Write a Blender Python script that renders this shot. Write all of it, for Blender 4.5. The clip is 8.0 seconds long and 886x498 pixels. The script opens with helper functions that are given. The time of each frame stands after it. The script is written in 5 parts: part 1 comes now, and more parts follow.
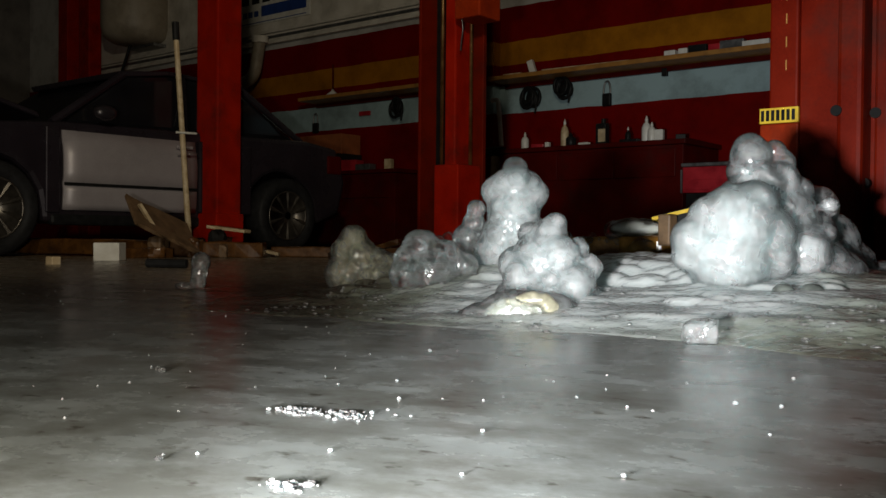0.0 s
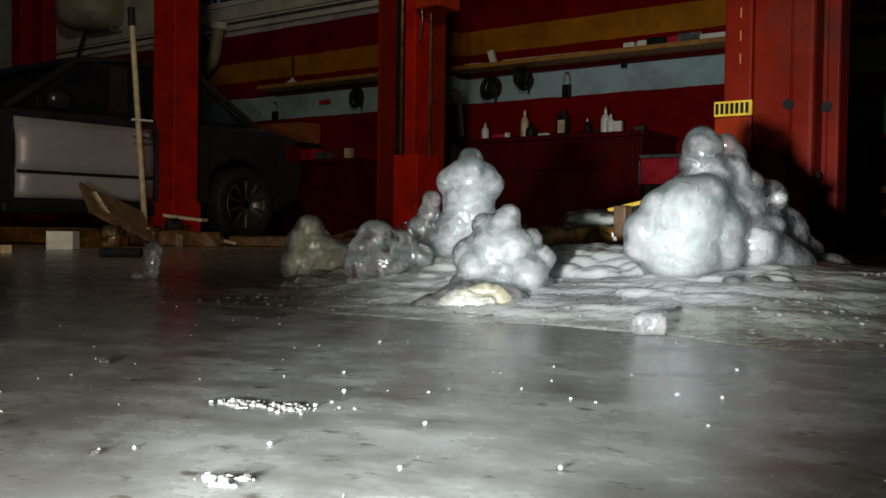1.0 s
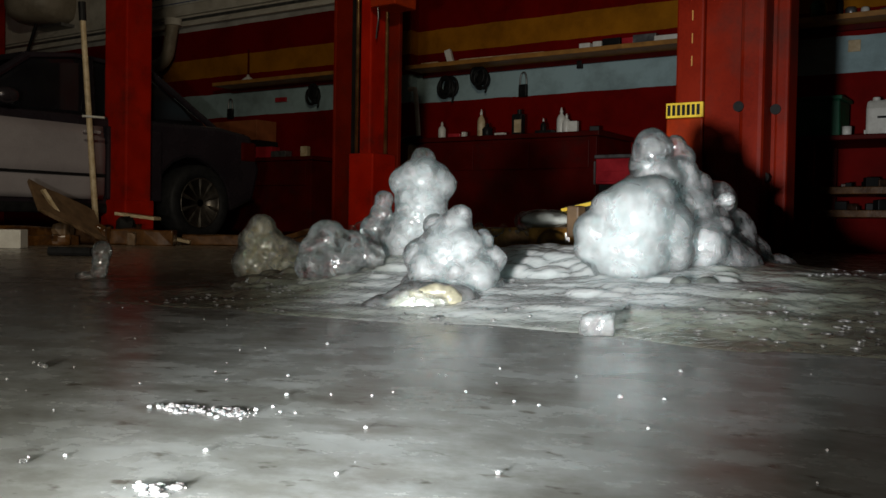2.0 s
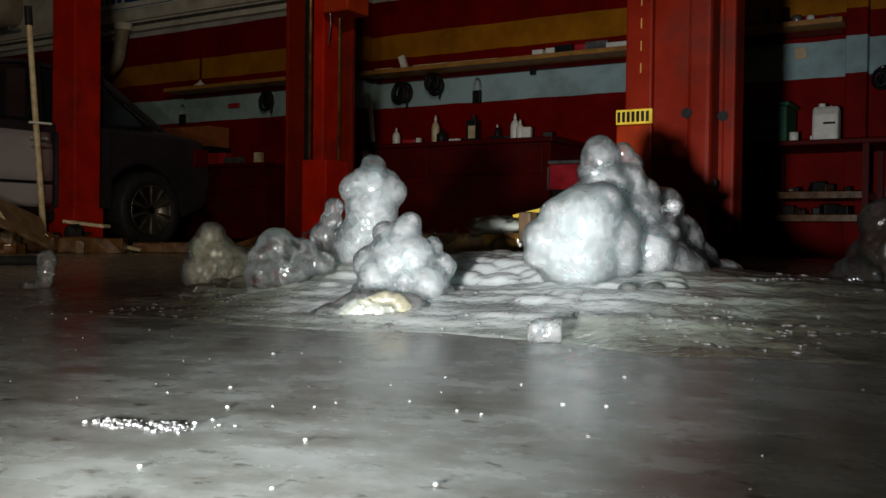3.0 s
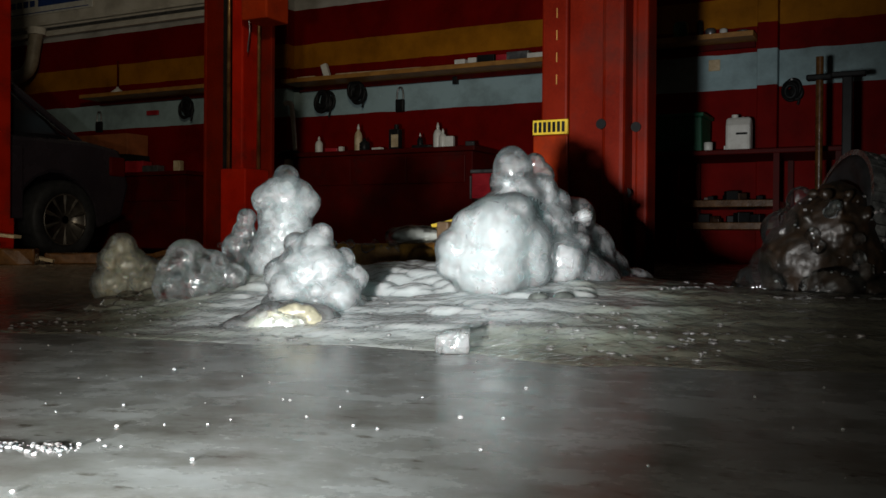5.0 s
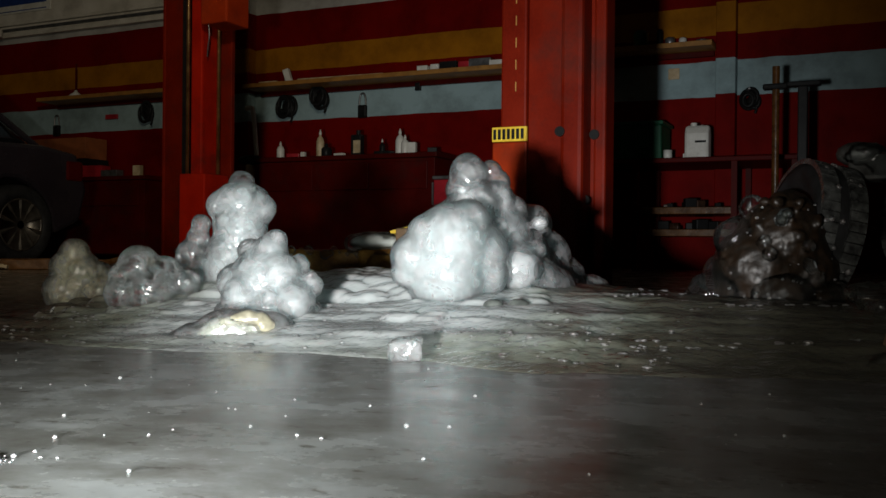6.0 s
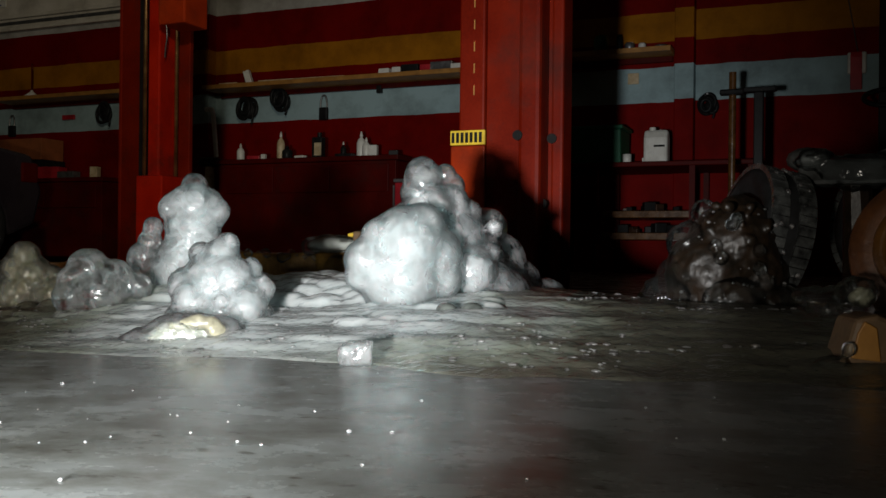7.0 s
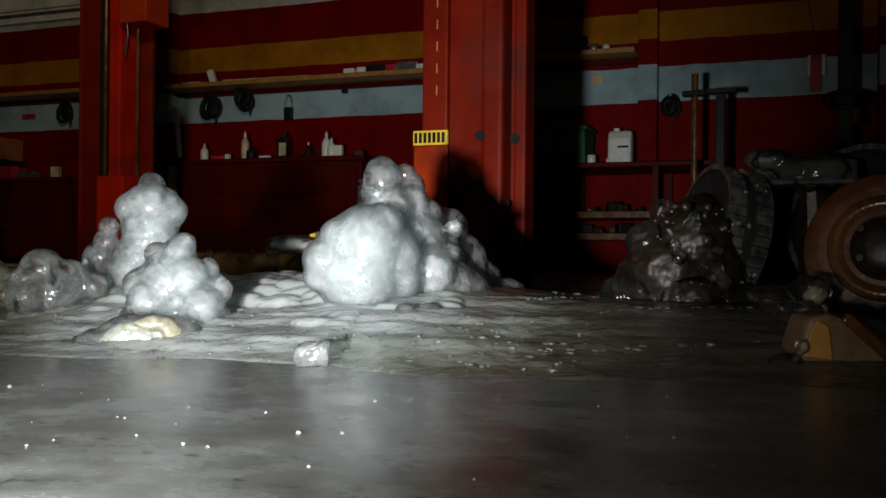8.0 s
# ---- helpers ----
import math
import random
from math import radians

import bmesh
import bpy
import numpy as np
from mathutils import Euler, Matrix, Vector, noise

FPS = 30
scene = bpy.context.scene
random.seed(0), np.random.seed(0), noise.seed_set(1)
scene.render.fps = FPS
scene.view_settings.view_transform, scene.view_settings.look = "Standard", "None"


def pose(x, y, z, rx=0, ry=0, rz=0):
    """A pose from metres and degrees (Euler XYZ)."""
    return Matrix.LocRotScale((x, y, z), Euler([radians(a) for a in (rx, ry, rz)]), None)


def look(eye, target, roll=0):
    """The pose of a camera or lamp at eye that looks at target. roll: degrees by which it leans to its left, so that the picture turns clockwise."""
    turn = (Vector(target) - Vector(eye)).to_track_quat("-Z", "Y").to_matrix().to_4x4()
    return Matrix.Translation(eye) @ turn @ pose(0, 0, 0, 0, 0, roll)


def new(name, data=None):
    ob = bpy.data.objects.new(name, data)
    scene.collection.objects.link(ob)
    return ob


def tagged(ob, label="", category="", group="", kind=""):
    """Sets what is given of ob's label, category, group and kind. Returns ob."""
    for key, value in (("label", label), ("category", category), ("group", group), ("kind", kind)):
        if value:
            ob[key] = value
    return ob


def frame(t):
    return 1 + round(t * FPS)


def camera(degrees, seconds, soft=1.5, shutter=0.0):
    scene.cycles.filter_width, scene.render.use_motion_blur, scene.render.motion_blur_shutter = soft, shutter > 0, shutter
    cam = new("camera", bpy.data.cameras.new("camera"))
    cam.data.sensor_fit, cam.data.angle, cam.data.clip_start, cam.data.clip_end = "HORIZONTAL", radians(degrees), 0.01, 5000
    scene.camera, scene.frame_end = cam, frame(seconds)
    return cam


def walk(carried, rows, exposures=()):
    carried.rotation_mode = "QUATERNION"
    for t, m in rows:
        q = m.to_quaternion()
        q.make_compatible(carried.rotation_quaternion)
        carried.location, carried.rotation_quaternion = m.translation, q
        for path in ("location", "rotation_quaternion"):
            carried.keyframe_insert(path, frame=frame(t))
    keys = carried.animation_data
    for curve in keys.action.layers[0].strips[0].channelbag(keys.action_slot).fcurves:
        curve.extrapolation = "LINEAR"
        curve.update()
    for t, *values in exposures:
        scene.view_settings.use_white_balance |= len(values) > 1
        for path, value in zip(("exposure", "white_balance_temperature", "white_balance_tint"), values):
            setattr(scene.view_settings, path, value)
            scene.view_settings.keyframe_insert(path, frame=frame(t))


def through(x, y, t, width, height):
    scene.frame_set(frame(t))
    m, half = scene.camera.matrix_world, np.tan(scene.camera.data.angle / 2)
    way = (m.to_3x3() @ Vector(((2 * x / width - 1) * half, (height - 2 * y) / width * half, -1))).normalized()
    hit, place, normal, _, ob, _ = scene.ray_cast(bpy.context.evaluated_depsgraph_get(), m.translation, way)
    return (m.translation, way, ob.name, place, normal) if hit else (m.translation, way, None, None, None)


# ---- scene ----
cam = camera(49.9, 8.0, soft=1.5)
PATH = [
    (0, (0.2686, 0.5319, 0.1606), (-2.2759, 3.6177, 0.1005), 0.53),
    (0.5, (0.274, 0.5367, 0.1616), (-2.2067, 3.6735, 0.0772), 0.65),
    (1, (0.2799, 0.5419, 0.1632), (-2.1367, 3.7278, 0.0615), 0.80),
    (1.5, (0.284, 0.548, 0.165), (-2.0645, 3.7841, 0.0561), 0.97),
    (3, (0.2989, 0.5625, 0.1711), (-1.8233, 3.9521, 0.0919), 0.66),
    (3.5, (0.3045, 0.5672, 0.1724), (-1.7509, 3.9981, 0.1059), 0.58),
    (4, (0.31, 0.5719, 0.1732), (-1.6822, 4.04, 0.1158), 0.53),
    (4.5, (0.3166, 0.5754, 0.1747), (-1.608, 4.0816, 0.1229), 0.44),
    (6, (0.3378, 0.5895, 0.1786), (-1.3845, 4.1996, 0.1628), 0.55),
    (6.5, (0.3463, 0.5951, 0.1792), (-1.3066, 4.2376, 0.1719), 0.60),
    (7, (0.3546, 0.6001, 0.1804), (-1.2283, 4.2736, 0.1781), 0.64),
    (7.5, (0.3616, 0.606, 0.1799), (-1.1557, 4.307, 0.182), 0.60),
    (8, (0.3681, 0.6113, 0.1792), (-1.0889, 4.3365, 0.181), 0.56),
]
walk(cam, [(t, look(eye, target, roll)) for t, eye, target, roll in PATH])

# ---- light ----
world = bpy.data.worlds.new("night")
scene.world = world
world.use_nodes = True
world.node_tree.nodes["Background"].inputs[0].default_value = (0.02, 0.022, 0.028, 1)
world.node_tree.nodes["Background"].inputs[1].default_value = 0.2
scene.view_settings.exposure = 0.0


def spot(name, eye, target, watts, degrees, blend, radius, color):
    data = bpy.data.lights.new(name, "SPOT")
    data.energy, data.spot_size, data.spot_blend, data.shadow_soft_size, data.color = watts, radians(degrees), blend, radius, color
    ob = new(name, data)
    ob.matrix_world = look(eye, target)
    return ob


# one LED lamp low beside the slider, tilted up a little: its beam, and its weaker flood around; an unseen fill lamp is
# added higher up
LED = (0.085, 0.2, 0.094)
spot("led_beam", LED, (-0.72, 2.9, 0.25), 450, 41, 1.0, 0.05, (0.93, 0.965, 1.0))
spot("led_flood", LED, (-2.25, 2.35, 0.85), 160, 136, 1.0, 0.05, (1.0, 0.94, 0.82))
# added fill with no known source, brightens the fascia and left wall
spot("high_fill_lamp", (0.35, 0.2, 2.6), (-8.0, 6.5, 2.2), 340, 78, 1.0, 0.1, (1.0, 0.88, 0.66))


# ---- materials ----
def mat(name, a, b=None, scale=8.0, rough=0.5, metal=0.0, bump=0.1, fine=90.0, spread=0.1, dirt=0.0, dirt_color=(0.02, 0.015, 0.012)):
    """Two colours mixed by a coarse and a fine noise, uneven gloss, fine relief and blotches of dirt."""
    m = bpy.data.materials.new(name)
    m.use_nodes = True
    nt = m.node_tree
    N, L = nt.nodes, nt.links
    p = N["Principled BSDF"]
    b = b or tuple(c * 0.72 for c in a)
    n1, n2 = N.new("ShaderNodeTexNoise"), N.new("ShaderNodeTexNoise")
    n1.inputs["Scale"].default_value, n1.inputs["Detail"].default_value = scale, 6
    n2.inputs["Scale"].default_value, n2.inputs["Detail"].default_value = fine, 3
    geo = N.new("ShaderNodeNewGeometry")
    for n in (n1, n2):
        L.new(geo.outputs["Position"], n.inputs["Vector"])
    add = N.new("ShaderNodeMath")
    add.operation = "MULTIPLY_ADD"
    add.inputs[1].default_value = 0.35
    L.new(n2.outputs[0], add.inputs[0])
    L.new(n1.outputs[0], add.inputs[2])
    ramp = N.new("ShaderNodeValToRGB")
    ramp.color_ramp.elements[0].position, ramp.color_ramp.elements[1].position = 0.5, 0.85
    ramp.color_ramp.elements[0].color, ramp.color_ramp.elements[1].color = (*b, 1), (*a, 1)
    L.new(add.outputs[0], ramp.inputs[0])
    out = ramp.outputs[0]
    if dirt:
        n3 = N.new("ShaderNodeTexNoise")
        n3.inputs["Scale"].default_value, n3.inputs["Detail"].default_value, n3.inputs["Roughness"].default_value = scale * 0.6, 9, 0.7
        L.new(geo.outputs["Position"], n3.inputs["Vector"])
        r3 = N.new("ShaderNodeValToRGB")
        r3.color_ramp.elements[0].position, r3.color_ramp.elements[1].position = 0.5, 0.72
        r3.color_ramp.elements[0].color, r3.color_ramp.elements[1].color = (0, 0, 0, 1), (dirt, dirt, dirt, 1)
        L.new(n3.outputs[0], r3.inputs[0])
        mix = N.new("ShaderNodeMixRGB")
        mix.inputs[2].default_value = (*dirt_color, 1)
        L.new(r3.outputs[0], mix.inputs[0])
        L.new(out, mix.inputs[1])
        out = mix.outputs[0]
    L.new(out, p.inputs["Base Color"])
    mr = N.new("ShaderNodeMapRange")
    mr.inputs["To Min"].default_value, mr.inputs["To Max"].default_value = max(0.02, rough - spread), min(1, rough + spread)
    L.new(n1.outputs[0], mr.inputs[0])
    L.new(mr.outputs[0], p.inputs["Roughness"])
    p.inputs["Metallic"].default_value = metal
    bp = N.new("ShaderNodeBump")
    bp.inputs["Strength"].default_value, bp.inputs["Distance"].default_value = bump, 0.004
    L.new(add.outputs[0], bp.inputs["Height"])
    L.new(bp.outputs[0], p.inputs["Normal"])
    return m


def ice_mat(name, cloud, tint=(0.9, 0.945, 0.95), depth=0.05, bent=0.5, scale=13.0, gloss=0.14, ripple=0.3, ior=1.4, through=0.35):
    """Ice: milky scattering ice and clear ice mixed in soft clouds, under a wet skin with sharp glints."""
    m = bpy.data.materials.new(name)
    m.use_nodes = True
    N, L = m.node_tree.nodes, m.node_tree.links
    p = N["Principled BSDF"]
    p.inputs["Base Color"].default_value = (*tint, 1)
    p.inputs["Roughness"].default_value = 0.5
    p.inputs["Specular IOR Level"].default_value = 0.0
    p.inputs["Subsurface Weight"].default_value = 1.0
    p.inputs["Subsurface Radius"].default_value = (0.85, 1.0, 1.0)
    p.inputs["Subsurface Scale"].default_value = depth
    tr, rf, gl = N.new("ShaderNodeBsdfTransparent"), N.new("ShaderNodeBsdfRefraction"), N.new("ShaderNodeBsdfGlossy")
    tr.inputs[0].default_value = (0.93, 0.96, 0.96, 1)
    rf.inputs[0].default_value = (0.93, 0.96, 0.96, 1)
    rf.inputs["IOR"].default_value, rf.inputs["Roughness"].default_value = 1.25, 0.03
    gl.inputs["Roughness"].default_value = gloss
    geo, cl, mr = N.new("ShaderNodeNewGeometry"), N.new("ShaderNodeTexNoise"), N.new("ShaderNodeMapRange")
    cl.inputs["Scale"].default_value, cl.inputs["Detail"].default_value, cl.inputs["Distortion"].default_value = scale, 7, 1.2
    mr.inputs["From Min"].default_value, mr.inputs["From Max"].default_value = 0.34, 0.64
    mr.inputs["To Min"].default_value, mr.inputs["To Max"].default_value = cloud
    L.new(geo.outputs["Position"], cl.inputs["Vector"])
    L.new(cl.outputs[0], mr.inputs[0])
    # slow waves of the skin, and the fine dimples that break its glints
    normal = None
    for freq, strength, dist in ((42, ripple, 0.012), (120, ripple * 0.8, 0.005)):
        nz, bp = N.new("ShaderNodeTexNoise"), N.new("ShaderNodeBump")
        nz.inputs["Scale"].default_value, nz.inputs["Detail"].default_value = freq, 1.0
        bp.inputs["Strength"].default_value, bp.inputs["Distance"].default_value = strength, dist
        L.new(geo.outputs["Position"], nz.inputs["Vector"])
        L.new(nz.outputs[0], bp.inputs["Height"])
        if normal:
            L.new(normal, bp.inputs["Normal"])
        normal = bp.outputs[0]
    fr = N.new("ShaderNodeFresnel")
    fr.inputs["IOR"].default_value = ior
    for n in (rf, gl, fr):
        L.new(normal, n.inputs["Normal"])

    def mix(fac, x, y):
        n = N.new("ShaderNodeMixShader")
        if isinstance(fac, float):
            n.inputs[0].default_value = fac
        else:
            L.new(fac, n.inputs[0])
        L.new(x.outputs[0], n.inputs[1])
        L.new(y.outputs[0], n.inputs[2])
        return n

    tl = N.new("ShaderNodeBsdfTranslucent")
    tl.inputs[0].default_value = (*(min(1.0, c * 1.15) for c in tint), 1)
    milky = mix(through, p, tl)
    inner = mix(mr.outputs[0], mix(bent, tr, rf), milky)
    L.new(mix(fr.outputs[0], inner, gl).outputs[0], N["Material Output"].inputs[0])
    return m


ICE_SKIN = ice_mat("thin_ice_glaze", (0.0, 0.03), tint=(0.5, 0.53, 0.53), bent=0.15, ripple=0.5, ior=1.31)
SHELL = ice_mat("clear_ice_skin", (0.06, 0.26), tint=(0.8, 0.85, 0.86), depth=0.06, bent=0.2, scale=30.0, ripple=0.4)
SHELL_CLEAR = ice_mat("clear_bending_ice", (0.0, 0.16), tint=(0.8, 0.85, 0.86), depth=0.04, bent=0.5, scale=30.0, ripple=0.3)
CRUMB = ice_mat("ice_crumb", (0.3, 0.65), tint=(0.7, 0.74, 0.75), depth=0.006, bent=0.2)
# milky and extra glossy, so that the drops read as bright glints
DROP = ice_mat("milky_glint_drop", (0.2, 0.45), bent=0.2, gloss=0.38, ior=1.75)
ICE = ice_mat("cloudy_ice", (0.25, 0.65), tint=(0.8, 0.85, 0.86), depth=0.12, bent=0.15, scale=24.0, ripple=0.5)
ICE_WHITE = ice_mat("white_ice", (0.6, 0.95), tint=(0.86, 0.91, 0.92), depth=0.1, bent=0.15, scale=26.0)
ICE_AMBER = ice_mat("yellowed_ice", (0.3, 0.8), tint=(0.62, 0.57, 0.42), depth=0.08, bent=0.2, scale=30.0, ripple=0.5)
ICE_SHEET = ice_mat("ice_sheet", (1.0, 1.0), depth=0.08, gloss=0.16, ripple=0.6, ior=1.3, through=0.0)


def frost_and_falloff(m):
    """Frosted white in the middle, darker further out with an uneven border: the beam's fall-off is put into the
    colour.
    """
    N, L = m.node_tree.nodes, m.node_tree.links
    geo, dist, nz = N.new("ShaderNodeNewGeometry"), N.new("ShaderNodeVectorMath"), N.new("ShaderNodeTexNoise")
    dist.operation = "DISTANCE"
    dist.inputs[1].default_value = (-0.64, 2.26, 0.04)
    nz.inputs["Scale"].default_value, nz.inputs["Detail"].default_value = 5, 7
    L.new(geo.outputs["Position"], dist.inputs[0])
    L.new(geo.outputs["Position"], nz.inputs["Vector"])
    ad = N.new("ShaderNodeMath")
    ad.operation = "MULTIPLY_ADD"
    ad.inputs[1].default_value = 0.7
    L.new(nz.outputs[0], ad.inputs[0])
    L.new(dist.outputs["Value"], ad.inputs[2])
    ramp = N.new("ShaderNodeValToRGB")
    ramp.color_ramp.elements[0].position, ramp.color_ramp.elements[1].position = 0.62, 1.3
    ramp.color_ramp.elements[0].color, ramp.color_ramp.elements[1].color = (0.37, 0.405, 0.4, 1), (0.088, 0.086, 0.064, 1)
    green = ramp.color_ramp.elements.new(0.9)
    green.color = (0.17, 0.19, 0.15, 1)
    L.new(ad.outputs[0], ramp.inputs[0])
    L.new(ramp.outputs[0], N["Principled BSDF"].inputs["Base Color"])


frost_and_falloff(ICE_SHEET)
RED = mat("red_lift_paint", (0.38, 0.012, 0.002), (0.26, 0.007, 0.0015), 6, 0.42, bump=0.06, dirt=0.6)
RED_DIM = mat("dim_red_lift_paint", (0.16, 0.0095, 0.0018), (0.1, 0.005, 0.0012), 5, 0.42, bump=0.08, dirt=0.7)
RED_DARK = mat("dark_red_cabinet_paint", (0.085, 0.003, 0.0015), (0.055, 0.002, 0.001), 5, 0.5, dirt=0.6)
ORANGE_RED = mat("orange_red_paint", (0.34, 0.032, 0.004), (0.25, 0.02, 0.003), 6, 0.4, dirt=0.4)
RAIL = mat("greasy_worn_rail_steel", (0.6, 0.38, 0.15), (0.3, 0.16, 0.06), 10, 0.32, metal=0.9, dirt=0.6)
DARK = mat("black_grime_and_shade", (0.012, 0.011, 0.01), (0.006, 0.006, 0.006), 10, 0.6)
RUBBER = mat("tyre_rubber", (0.02, 0.02, 0.021), (0.012, 0.012, 0.012), 25, 0.55, bump=0.3)
RUST = mat("rusted_iron", (0.075, 0.03, 0.012), (0.03, 0.014, 0.008), 22, 0.5, metal=0.3, bump=0.6)
STEEL = mat("dull_steel", (0.3, 0.3, 0.3), (0.17, 0.17, 0.17), 20, 0.4, metal=0.8)
ALLOY = mat("alloy_rim", (0.14, 0.125, 0.105), (0.08, 0.07, 0.06), 20, 0.35, metal=0.8, dirt=0.5)
CAR = mat("plum_grey_car_paint", (0.036, 0.029, 0.037), (0.024, 0.019, 0.025), 4, 0.28, metal=0.4, bump=0.02, dirt=0.35, dirt_color=(0.05, 0.045, 0.04))
SILVER = mat("silver_grey_door_paint", (0.36, 0.33, 0.34), (0.3, 0.27, 0.28), 3, 0.4, metal=0.15, bump=0.02, dirt=0.25, dirt_color=(0.1, 0.09, 0.08))
GLASS = mat("dark_car_glass", (0.01, 0.01, 0.012), (0.006, 0.006, 0.007), 5, 0.06, bump=0.0)
TIMBER = mat("orange_brown_timber", (0.14, 0.058, 0.012), (0.06, 0.024, 0.006), 14, 0.28, bump=0.4, dirt=0.5)
# wet timber in a brighter ochre, with the lamp's light put into the colour
LIT_WET_TIMBER = mat("lit_wet_ochre_timber", (0.36, 0.18, 0.035), (0.16, 0.07, 0.014), 14, 0.2, bump=0.5, dirt=0.4)
SHELF = mat("ochre_painted_shelf", (0.42, 0.2, 0.04), (0.3, 0.13, 0.025), 10, 0.55, dirt=0.5)
ORANGE_BOX = mat("orange_brown_carton", (0.34, 0.1, 0.03), (0.24, 0.07, 0.02), 8, 0.6, dirt=0.4)
CARD = mat("wet_cardboard", (0.2, 0.12, 0.06), (0.11, 0.065, 0.03), 15, 0.6, bump=0.3, dirt=0.5)
WHITE = mat("white_plastic", (0.75, 0.74, 0.68), (0.62, 0.6, 0.54), 15, 0.4, dirt=0.3, dirt_color=(0.3, 0.26, 0.2))
CREAM = mat("cream_wood", (0.62, 0.5, 0.32), (0.45, 0.33, 0.18), 20, 0.5, dirt=0.5)
YELLOW = mat("yellow_paint", (0.72, 0.5, 0.03), (0.6, 0.38, 0.02), 18, 0.45, dirt=0.3)
BLACK = mat("black_plastic", (0.016, 0.016, 0.016), (0.009, 0.009, 0.009), 20, 0.4)
GREEN = mat("green_plastic_bin", (0.01, 0.13, 0.06), (0.006, 0.085, 0.04), 8, 0.4)
REDP = mat("red_plastic", (0.45, 0.02, 0.03), (0.3, 0.012, 0.02), 12, 0.35)
BLUE = mat("blue_print", (0.02, 0.06, 0.25), (0.015, 0.045, 0.18), 12, 0.5)
STONE = mat("pale_stone", (0.3, 0.305, 0.25), (0.19, 0.19, 0.155), 18, 0.35, bump=0.3)
PATCH = mat("cream_paint_patch", (0.36, 0.34, 0.24), (0.16, 0.15, 0.11), 30, 0.35, bump=0.3)
PEBBLE = mat("dark_wet_pebble", (0.1, 0.11, 0.1), (0.05, 0.055, 0.05), 40, 0.12)
TANK = mat("beige_tank", (0.4, 0.34, 0.26), (0.3, 0.25, 0.18), 5, 0.5, dirt=0.5)
CEIL = mat("sooty_ceiling", (0.16, 0.15, 0.14), (0.09, 0.085, 0.08), 3, 0.8)
GREYWALL = mat("sooty_plaster", (0.2, 0.18, 0.16), (0.12, 0.11, 0.1), 3, 0.75, dirt=0.5)
for painted in (RED, RED_DIM, RED_DARK, ORANGE_RED):
    painted.node_tree.nodes["Principled BSDF"].inputs["Specular IOR Level"].default_value = 0.1
WET = mat("wet_black_iron", (0.02, 0.01, 0.004), (0.007, 0.005, 0.003), 25, 0.45, bump=0.5)
TREAD = mat("frosted_wet_tread", (0.08, 0.083, 0.08), (0.015, 0.015, 0.015), 40, 0.25, bump=0.5)
GREY_IRON = mat("grey_cast_iron", (0.07, 0.072, 0.07), (0.025, 0.025, 0.024), 18, 0.5, bump=0.4)
DRUM = mat("orange_rusted_drum", (0.13, 0.045, 0.012), (0.06, 0.022, 0.008), 16, 0.4, bump=0.5)
for plastic in (BLACK, RUBBER, DARK):
    plastic.node_tree.nodes["Principled BSDF"].inputs["Specular IOR Level"].default_value = 0.12
FASCIA = mat("grimy_white_fascia", (0.7, 0.66, 0.58), (0.52, 0.48, 0.4), 4, 0.55, dirt=0.5, dirt_color=(0.12, 0.1, 0.08))


